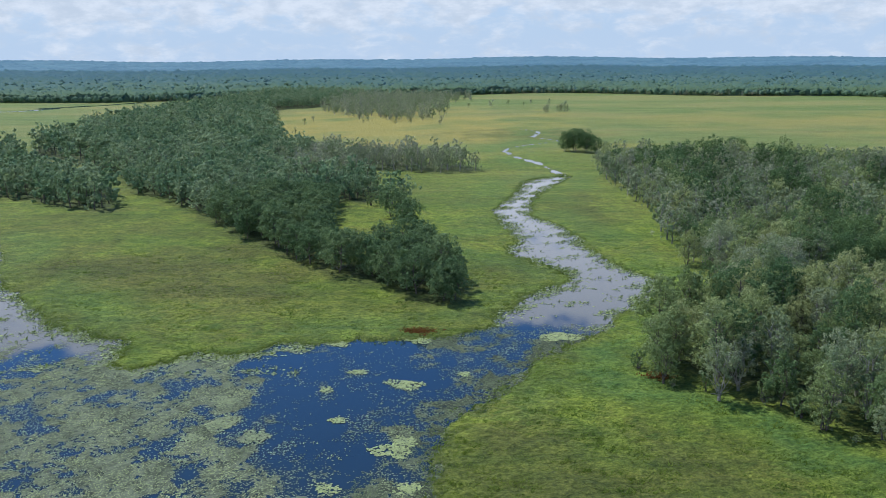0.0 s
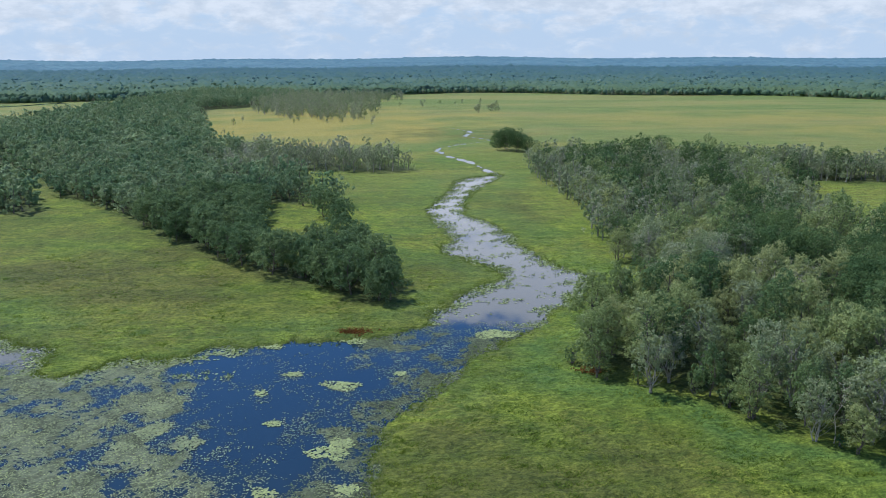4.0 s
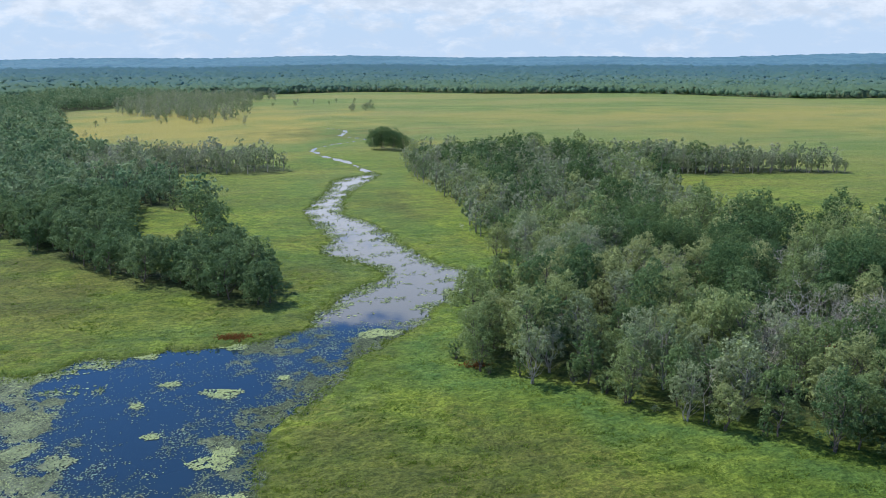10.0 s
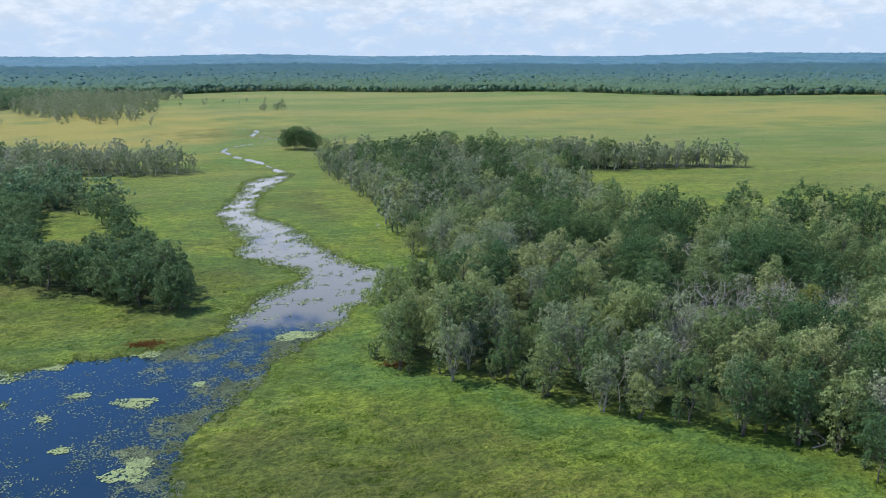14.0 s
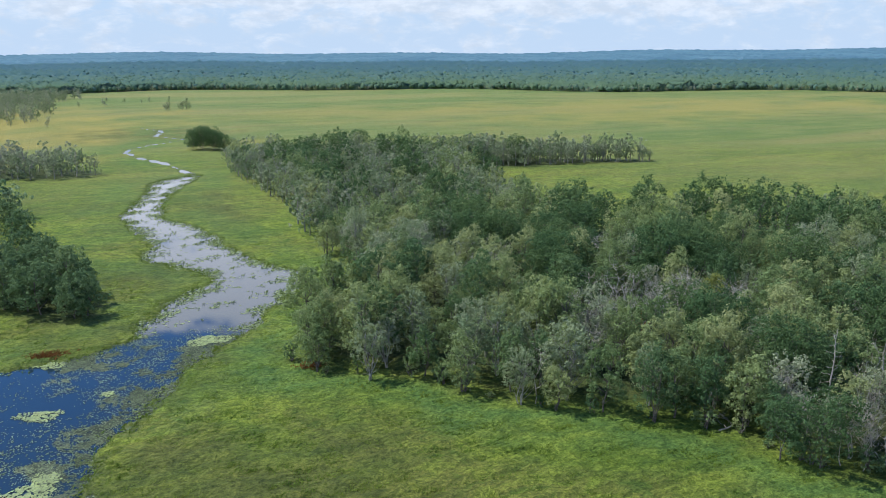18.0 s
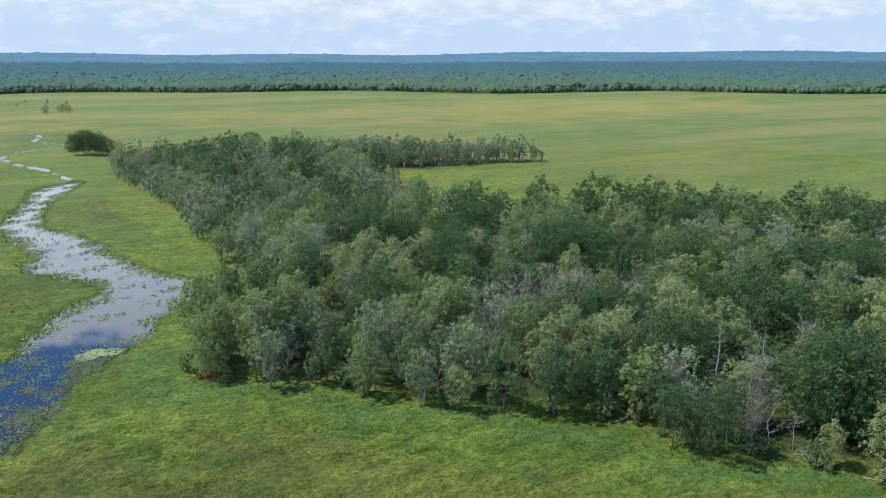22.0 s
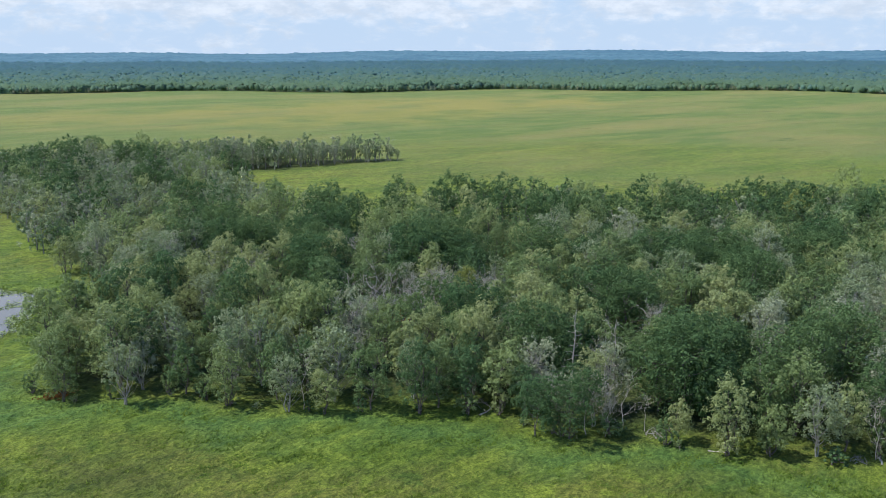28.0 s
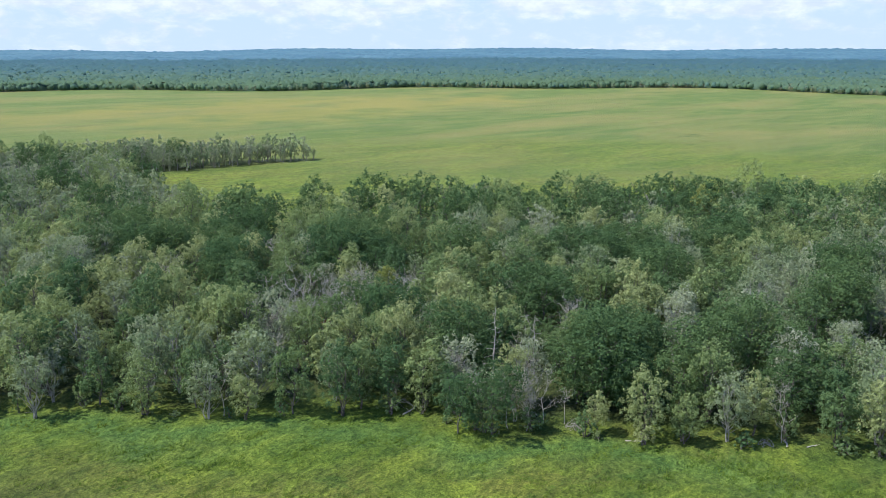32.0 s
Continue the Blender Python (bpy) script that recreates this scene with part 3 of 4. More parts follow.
# trees along the open edge of the near wood
EDGE = [(80.5, 66, "alder", 0.95), (77, 66.5, "maple", 0.9), (73.2, 66.5, "alder", 0.8), (84.5, 61.5, "oak", 0.95), (87, 54.5, "oak", 0.9), (92, 60, "oak", 1.05), (90.5, 50, "oak", 0.85),
        (72.3, 62.8, "snag", 0.85), (76.4, 60.8, "snag", 0.8), (74.6, 63.8, "snag", 0.9), (73.4, 61, "snag", 0.65), (84, 45.5, "maple", 0.7), (98.5, 40, "oak", 0.9), (103.5, 41.5, "alder", 1.0), (106, 36, "maple", 1.0), (101, 34.5, "maple", 0.9), (67.2, 66.5, "maple", 0.7), (32.4, 107.8, "alder", 1.0), (26.5, 117.5, "maple", 0.92), (39.7, 105.3, "maple", 0.85), (42.5, 98, "maple", 0.8), (47.5, 91.5, "alder", 0.85),
        (50.8, 88, "maple", 0.7), (56, 85, "maple", 0.85), (62.7, 85, "alder", 0.95), (66, 77.5, "snag", 0.5), (66.8, 78.5, "maple", 0.85),
        (69.7, 63.3, "oak", 0.82), (74.5, 61.5, "snag", 0.8), (78.5, 59, "snag", 0.55), (79, 54.5, "maple", 0.6), (82, 49.5, "maple", 0.85),
        (88, 42, "alder", 0.9), (92.5, 37.5, "snag", 0.8), (95.5, 32.5, "maple", 0.85), (97, 28, "maple", 0.9), (36, 111, "alder", 0.9), (45, 102, "alder", 1.0)]
for x, y, kind, scale in EDGE:
    plant(kind, x, y, scale)
BARE = ((81, 67, 0.85), (83.3, 71, 0.95), (78.8, 64.5, 0.75), (76, 75, 0.9), (60, 94.7, 0.95), (49.5, 91, 0.85), (93.7, 102, 1.0), (96, 38.5, 0.8), (122.7, 53, 1.0),
        (87.6, 110.9, 1.1), (81.5, 109.2, 1.0), (75.5, 110.3, 1.05), (69.8, 106.8, 0.95), (81, 115, 1.05), (88, 71.7, 1.0), (64, 104, 0.9),
                    (84, 91.7, 1.0), (101, 47.7, 1.0), (72.5, 68, 0.8))
for x, y, scale in BARE:
    plant("snag", x, y, scale)
for n in range(16):
    plant("snag", rng.uniform(62, 92), rng.uniform(100, 117), rng.uniform(0.9, 1.25))
for n in range(26):
    i = n / 26 * 34
    a, b = NEAR_WOOD[int(i)], NEAR_WOOD[int(i) + 1]
    x, y = a + (b - a) * (i % 1) + rng.normal(0, 0.9, 2)
    plant("shrub", x + 0.8, y + 0.8, rng.uniform(0.4, 1.2), rng.uniform(0.7, 1.5))
for x, y, scale in ((-29.9, 208, 1.1), (-24, 214, 1.3), (-27, 219, 1.0), (-33, 262, 1.3), (62, 402, 1.0), (64, 404, 1.1)):
    plant("shrub", x, y, scale)
taken = np.array([e[:2] for e in EDGE] + [b[:2] for b in BARE] + [(79.0, 71.5), (82.5, 67.5)])
spots = scatter(NEAR_WOOD, 4.8, 31)
spots = spots[np.hypot(spots[:, None, 0] - taken[:, 0], spots[:, None, 1] - taken[:, 1]).min(1) > 2.9]
thin_wood = wave(spots, 60, 33)
reach = np.hypot(*spots.T)
OAK_STANDS = ((90, 62, 9), (99, 53, 9), (82, 160, 10), (112, 118, 10), (150, 150, 14), (172, 132, 16), (118, 182, 12), (205, 118, 16), (132, 172, 12), (135, 90, 9))
oak_field = wave(spots, 34, 34)
later = {"maple": [], "alder": [], "oak": []}
for n in np.argsort(reach):
    (x, y), r0 = spots[n], reach[n]
    greyer = 0.24 + 0.5 * (y > 205) + 0.35 * thin_wood[n] + 0.15 * (x < 62) * (y > 120) + 0.45 * (x > 100) * (y < 62) + 0.15 * (x > 135)
    roll = rng.random()
    if 64 < x < 90 and 101 < y < 115 and roll < 0.6:
        continue
    oaky = min(math.hypot(x - u, y - v) / w for u, v, w in OAK_STANDS) < 1 or (oak_field[n] > 0.48 and 60 < x)
    if rng.random() < (0.55 if oaky else 0.06):
        continue
    kind = "snag" if roll < 0.05 and used["snag"] < 90 and not oaky else "oak" if oaky else "alder" if rng.random() < greyer else "maple"
    scale = rng.uniform(0.66, 1.26) if kind != "oak" else rng.uniform(0.85, 1.2)
    if used[kind] < {"maple": 290, "alder": 290, "snag": 95, "oak": 150}[kind] and r0 < 190:
        plant(kind, x, y, scale, rng.uniform(0.9, 1.1))
    elif kind == "oak":
        later["oak"].append((x, y, scale * 1.15))
    elif kind != "snag":
        later[kind].append((x, y, scale))


def wood(name, label, spots, shapes, leaf, lean_tint=0.0, bark=None, tint_of=None):
    """Many far trees as one piece of woodland: leaves in one mesh, stems in another."""
    spots = np.array(spots)
    root = tagged(new(name), label, "woodland", kind="stuff")
    for part_name, which, mat in (("canopy", 1, leaf), ("stems", 0, bark or BARK)):
        vs, qs, ts, n = [], [], [], 0
        for k, shape in enumerate(shapes):
            if shape[which] is None:
                continue
            v, q = shape[which]
            some = spots[k :: len(shapes)]
            a = rng.uniform(0, 6.28, len(some))
            c, s = np.cos(a)[:, None], np.sin(a)[:, None]
            size = some[:, 2][:, None]
            x = (v[:, 0] * c - v[:, 1] * s) * size + some[:, 0][:, None]
            y = (v[:, 0] * s + v[:, 1] * c) * size + some[:, 1][:, None]
            z = v[:, 2] * size * rng.uniform(0.85, 1.15, (len(some), 1)) + hills(some[:, :2])[:, None] + 0.2
            vs.append(np.stack([x, y, z], -1).reshape(-1, 3))
            qs.append((q[None] + (np.arange(len(some)) * len(v))[:, None, None]).reshape(-1, q.shape[1]) + n)
            tone = tint_of(some[:, :2]) + rng.normal(0, 0.17, len(some)) if tint_of else rng.random(len(some)) + lean_tint
            ts.append(np.repeat(np.clip(tone, 0, 1), len(v)))
            n += len(some) * len(v)
        if not vs:
            continue
        me = to_mesh(part_name, np.concatenate(vs), np.concatenate(qs))
        set_tint(me, np.concatenate(ts))
        tagged(thing(part_name, me, mat, root), kind="stuff")
    return root


def plain_shape(seed, height, spread, leaves, size, bare=4, loose=0.0):
    r = np.random.default_rng(seed)
    lobes = []
    for k in range(9):
        up = -0.6 + 1.55 * (k + 0.5) / 9
        ring = spread * math.sqrt(max(0.0, 1 - up * up)) * r.uniform(0.5, 0.85)
        lobes.append((math.cos(k * 2.4) * ring, math.sin(k * 2.4) * ring, height * (0.47 + 0.43 * up), spread * r.uniform(0.34, 0.5)))
    stems = [tube(bent(r, (0, 0, -0.3), (r.normal(0, 0.5), r.normal(0, 0.5), height * 0.7), 0.2, 4), (0.2, 0.16, 0.1, 0.05), 3)]
    for k in range(bare):
        a = r.uniform(0, 6.28)
        z = height * r.uniform(0.3, 0.6)
        stems.append(tube(np.array([(0, 0, z), (math.cos(a) * spread * 0.8, math.sin(a) * spread * 0.8, z + height * r.uniform(0.25, 0.45))]), (0.08, 0.03), 3))
    return joined(stems), foliage(r, lobes, leaves, size, 0.7, 20 if leaves > 300 else 10, loose)


MID_NEAR = [plain_shape(480 + k, h, w, 1250, 0.20, 2) for k, (h, w) in enumerate(((9.6, 3.7), (8.8, 3.5), (10.4, 3.9), (9.2, 3.8)))]
MID = [plain_shape(400 + k, h, w, 640, 0.36, 1) for k, (h, w) in enumerate(((9.6, 3.7), (8.8, 3.5), (10.4, 3.9), (9.2, 3.8)))]
MID_LOW = [plain_shape(400 + k, h, w, 320, 0.50, 0) for k, (h, w) in enumerate(((9.6, 3.7), (8.8, 3.5), (10.4, 3.9)))]
MID_THIN = [plain_shape(420 + k, h, w, 620, 0.24, 4, 0.15) for k, (h, w) in enumerate(((9, 2.5), (8.2, 2.3), (9.6, 2.6)))]
FAR_THIN = [plain_shape(430 + k, h, w, 220, 0.42, 3, 0.15) for k, (h, w) in enumerate(((9.5, 2.8), (8, 2.6), (10.5, 3.0)))]
FAR = [plain_shape(440 + k, h, w, 200, 0.62, 0) for k, (h, w) in enumerate(((10, 3.6), (9, 3.4), (11, 3.6)))]

wood("green_woodland", "dense green broadleaf woodland behind the near trees", later["maple"], MID_NEAR, GREEN_WOOD)
wood("oak_woodland", "dark green oak stands at the back of the wood", later["oak"], MID_NEAR, OAK_WOOD)
wood("grey_woodland", "thin grey-green half-dead woodland", later["alder"] + [(x, y, 0.8 + 0.5 * rng.random()) for x, y in scatter(STRIP, 3.8, 35, 7)], MID_THIN, DULL_WOOD, -0.12, PALE_BARK)

# the lone leafy tip of the western wood, then the rest of it
west = scatter(WEST_WOOD, 5.2, 41)
west = west[~inside(west, CLEARING) & ~((west[:, 0] > -36) & (west[:, 1] > 198) & (west[:, 1] < 275))]
west = np.r_[west, [(-31, 267), (-26.5, 264), (-22.5, 261.5), (-24.8, 243), (-21.5, 238), (-18, 226)]]
west_r = np.hypot(*west.T)
grey_band = ((west[:, 1] > 318) & (west[:, 0] > -75)) | (wave(west, 120, 42) > 0.75)
near_part = west_r < 400
tip = (west_r < 262) & (west[:, 0] > -75)
west_kind = [make_tree("wood_tree", "rounded green tree of the western wood's tip", "tree", "trees of the western wood", s, BARK, WEST)
             for s in (tree_shape(130 + k, h, w, 14, 3200, 0.205, low=0.0, stems=1) for k, (h, w) in enumerate(((9.6, 3.7), (8.6, 3.5), (10.2, 3.8), (9.0, 3.9))))]
for n, (x, y) in enumerate(west[tip]):
    m = Matrix.LocRotScale((x, y, 0.3), Euler((0, 0, rng.uniform(0, 6.28))), Vector((1, 1, 1)) * rng.uniform(0.8, 1.12))
    if n >= len(west_kind):
        west_kind.append(copy_thing(west_kind[n % 4], m))
    west_kind[n].matrix_basis = m
near_part &= ~tip
size = rng.uniform(0.68, 1.3, len(west))
w3 = np.c_[west, size]
wood("western_wood", "dense green wood running out into the marsh", w3[~grey_band & near_part], MID, WEST_WOOD_LEAVES)
wood("western_grey_wood", "grey thin trees along the wood's edge", w3[grey_band & near_part & (rng.random(len(west)) < 0.9)], MID_THIN, DULL_WOOD, 0.0, PALE_BARK)
outer = scatter(OUTER_WOOD, 5.5, 43)
wood("outer_wood", "green trees beside the marsh meadow", np.c_[outer, rng.uniform(0.85, 1.2, len(outer))], MID_LOW, WEST_WOOD_LEAVES)
grove = scatter(BACK_GROVE, 7.0, 44, 110)
beyond = scatter(WEST_WOOD, 7.2, 45, 16)
beyond = beyond[np.hypot(*beyond.T) >= 400]
wood("western_wood_beyond", "dense green wood stretching back to the far forest", np.c_[beyond, rng.uniform(1.0, 1.3, len(beyond))], FAR, WEST_WOOD_LEAVES)
wood("back_grove", "greyish grove at the edge of the far fen", np.c_[grove, rng.uniform(0.9, 1.2, len(grove))], FAR_THIN, DULL_WOOD, 0.0, PALE_BARK)
for x, y, scale in ((44, 421, 0.95), (48, 418, 1.0), (52.5, 414, 0.95), (57, 410, 0.8), (48, 424, 1.0), (54, 419, 0.9), (161, 312, 1.15), (112, 372, 1.0), (88, 366, 0.9)):
    plant("oak", x, y, scale)
for x, y, scale in ((172, 303, 0.9), (179, 301, 0.8), (186, 300.5, 0.85), (196, 302, 0.8), (201, 298, 0.75), (211, 295.5, 0.7), (215, 296, 0.6), (61, 406, 0.7)):
    plant("alder", x, y, scale)
lone = np.r_[np.stack([rng.normal(64, 9, 11), rng.normal(745, 16, 11), rng.uniform(0.5, 1.05, 11)], 1),
             np.stack([rng.uniform(-20, 90, 12), rng.uniform(780, 900, 12), rng.uniform(0.4, 0.7, 12)], 1)]
bay = np.stack([rng.uniform(-150, -25, 20), rng.uniform(470, 640, 20), rng.uniform(0.4, 0.7, 20)], 1)
bay = bay[(bay[:, 0] < -0.26 * bay[:, 1] + 40) | (bay[:, 1] > 590)]
wood("fen_saplings", "scattered thin grey saplings on the open fen", np.r_[lone, bay], MID_THIN, DULL_WOOD)

# ---- far woods and hills ----


def far_edge(az):
    """How far off the great wood begins, by bearing (radians to the right of +y)."""
    return 1090 + 45 * np.sin(az * 7 + 0.6) + 30 * np.sin(az * 19) - 110 * np.clip(az - 0.75, 0, 0.6)


FAR_MEADOW = smooth_line([(-420, 1130), (-350, 1230), (-300, 1400), (-170, 1420)])


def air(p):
    """Haze blue painted on by distance, 0 to 1, with patches of other woods."""
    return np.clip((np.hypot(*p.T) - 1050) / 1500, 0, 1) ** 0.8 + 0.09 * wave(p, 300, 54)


def canopy_sheet(name, label, mat, start, reach, rings, rough, kind):
    """The roof of a far forest, seen almost edge-on."""
    r = np.random.default_rng(51)
    az = np.radians(np.arange(-75, 110, 0.2))
    out = np.concatenate([[0], np.geomspace(1, reach, rings)]) if start == 0 else np.linspace(start, start + reach, rings)
    aa, dd = np.meshgrid(az, out)
    rr = far_edge(aa) + dd
    p = np.stack([np.sin(aa) * rr, np.cos(aa) * rr], -1).reshape(-1, 2)
    roof = 6.0 + 1.0 * wave(p, 70, 52) + 1.3 * wave(p, 24, 53) + r.normal(0, rough, len(p))
    edge = (dd.ravel() < out[0] + 0.5) | (dd.ravel() > out[-1] - 0.5)
    z = hills(p) + np.where(edge, 0.2 if start == 0 else -3.0, roof)
    z[off_line(p, FAR_MEADOW) < 34] = -1.0
    n, m = len(out), len(az)
    q = (np.arange(n - 1)[:, None] * m + np.arange(m - 1)).ravel()
    me = to_mesh(name, np.c_[p, z], np.stack([q, q + 1, q + m + 1, q + m], 1))
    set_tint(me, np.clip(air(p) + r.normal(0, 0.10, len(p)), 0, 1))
    tagged(thing(name, me, mat), label, "forest", kind=kind)


canopy_sheet("far_woodland", "wide forest beyond the fen, haze painted into its blue-green", FOREST, 0, 800, 110, 1.7, "stuff")
canopy_sheet("farther_woodland", "forest stretching away behind, painted bluish for haze", FOREST, 760, 900, 50, 2.6, "stuff")
canopy_sheet("backdrop_hills", "low forested hills on the horizon, haze painted as blue glow", HILL, 1600, 2200, 44, 2.0, "structure")


def far_crown(seed, height, spread, point):
    """A distant tree: one ragged crown down to the ground; point: how far it narrows to its tip."""
    r = np.random.default_rng(seed)
    made = bmesh.new()
    bmesh.ops.create_icosphere(made, subdivisions=2, radius=1.0)
    v = np.array([p.co[:] for p in made.verts])
    f = np.array([[p.index for p in q.verts] for q in made.faces])
    made.free()
    f = f[v[f][:, :, 2].max(1) > -0.35]
    v *= r.uniform(0.78, 1.15, (len(v), 1))
    slim = 1 - point * np.clip(v[:, 2] + 0.1, 0, 1)
    return None, (np.stack([v[:, 0] * spread * slim, v[:, 1] * spread * slim, height * (0.55 + 0.45 * v[:, 2])], 1), f)


def build_treetops():
    r = np.random.default_rng(55)
    shapes = [far_crown(460 + k, h, w, p) for k, (h, w, p) in enumerate(((7.6, 3.6, 0.1), (7.2, 3.2, 0.2), (7.9, 3.0, 0.3), (7.4, 4.2, 0.0), (7.0, 2.8, 0.2)))]
    for name, label, count, first, deep in (("far_treetops", "tree crowns along the far forest's edge", 11000, -9, 360),
                                                 ("farther_treetops", "tree crowns of the forest behind, painted bluish for haze", 6000, 300, 900)):
        a = np.radians(r.uniform(-36, 80, count))
        d = far_edge(a) + first + deep * r.random(count) ** 1.3
        spots = np.stack([np.sin(a) * d, np.cos(a) * d, r.uniform(0.84, 1.1, count)], 1)
        spots = spots[off_line(spots[:, :2], FAR_MEADOW) > 36]
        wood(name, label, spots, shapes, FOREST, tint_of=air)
    # pale thin growth in front of the far forest
    a = np.radians(r.uniform(-36, 80, 1500))
    d = far_edge(a) - 12 + 14 * r.random(1500)
    rim = np.stack([np.sin(a) * d, np.cos(a) * d, r.uniform(0.35, 0.85, 1500)], 1)
    rim = rim[(off_line(rim[:, :2], FAR_MEADOW) > 36) & (wave(rim[:, :2], 120, 56) > -0.35)]
    wood("far_forest_rim", "pale thin trees along the far forest's edge", rim, FAR_THIN[:2], DULL_WOOD, 0.1, PALE_BARK)


build_treetops()

# ---- grass and floating leaves ----


def tufts(name, label, p, tint, mat, blades, width, high, seed, base_z=0.22):
    """Leaning blades in tufts, all in one mesh."""
    r = np.random.default_rng(seed)
    n = len(p) * blades
    base = np.repeat(p, blades, 0) + r.normal(0, 0.16, (n, 2))
    ang = r.uniform(0, 6.28, n)
    side = np.stack([np.cos(ang), np.sin(ang)], 1) * (width * r.uniform(0.6, 1.3, n))[:, None]
    lean = (r.normal(0, 0.30, (n, 2)) + (0.25, -0.05)) * high / 0.6
    tall = high * r.uniform(0.5, 1.2, n)
    low = np.full(n, base_z)
    v = np.stack([np.c_[base - side, low], np.c_[base + side, low], np.c_[base + side * 0.7 + lean * 0.6, low + tall * 0.75],
                  np.c_[base + lean - side * 0.3, low + tall]], 1).reshape(-1, 3)
    me = to_mesh(name, v, np.arange(len(v)).reshape(-1, 4))
    set_tint(me, np.repeat(tint, blades * 4))
    return tagged(thing(name, me, mat), label, "grass", kind="stuff")


def build_grass():
    r = np.random.default_rng(61)
    count = 190000
    a = np.radians(r.uniform(-34, 84, count))
    d = 66 + 150 * r.random(count) ** 1.4
    p = np.stack([np.sin(a) * d, np.cos(a) * d], 1)
    gap = shore_gap(p)
    keep = (gap > 0.5) & (wood_gap(p, NEAR_WOOD) > 0.5) & (wood_gap(p, WEST_WOOD) > 0.5) & (0.6 * wave(p * (0.6, 1.5), 4, 62) + r.normal(0, 0.3, count) > 0.0)
    p = p[keep]
    tint = np.clip(0.47 + 0.30 * wave(p, 25, 63) + 0.2 * wave(p, 3, 68) + r.normal(0, 0.2, len(p)), 0, 1)
    tufts("sedge_grass", "rough tufts of green marsh sedge", p, tint, GRASS, 4, 0.048, 0.28, 64)
    # sedge overhanging the shores
    q = np.concatenate([POND, np.roll(POND, -1, 0)], 1)
    k = r.integers(0, len(q), 20000)
    t = r.random((20000, 1))
    p = q[k, :2] * (1 - t) + q[k, 2:] * t + r.normal(0, 1.9, (20000, 2))
    gap = shore_gap(p)
    p = p[(gap > -2.4) & (gap < 0.7) & (r.random(len(p)) < np.exp(np.minimum(gap, 0))) & (p[:, 1] > 70) & (p[:, 1] < 345) & (p[:, 0] > -110)]
    tufts("shore_sedge", "sedge hanging over the water's edge", p, np.clip(r.normal(0.62, 0.2, len(p)), 0, 1), GRASS, 4, 0.07, 0.22, 69, 0.02)
    # rust-red plants at the water's edge
    q = np.array((-9.8, 136.6)) + r.normal(0, 1, (260, 2)) * (1.5, 0.7)
    tufts("red_shore_plants", "rust-red plants at the pond's edge", q, r.random(260), RED, 4, 0.09, 0.5, 65, 0.1)


build_grass()


def disc_mesh(name, centres, radii, tint, height=0.02):
    sides = 6
    a = np.arange(sides) * 2 * np.pi / sides
    n = len(centres)
    turn = rng.uniform(0, 6.28, n)[:, None]
    x = centres[:, 0][:, None] + np.cos(a + turn) * radii[:, None]
    y = centres[:, 1][:, None] + np.sin(a + turn) * radii[:, None]
    z = np.full((n, sides), height) + rng.uniform(0, 0.03, (n, 1)) + np.cos(a + turn) * 0.06 * radii[:, None]
    v = np.stack([x, y, z], -1).reshape(-1, 3)
    k = np.arange(n)[:, None] * sides
    q = np.stack([k + [0, 1, 2, 3], k + [0, 3, 4, 5]], 1).reshape(-1, 4)
    me = to_mesh(name, v, q)
    set_tint(me, np.repeat(tint, sides))
    return me


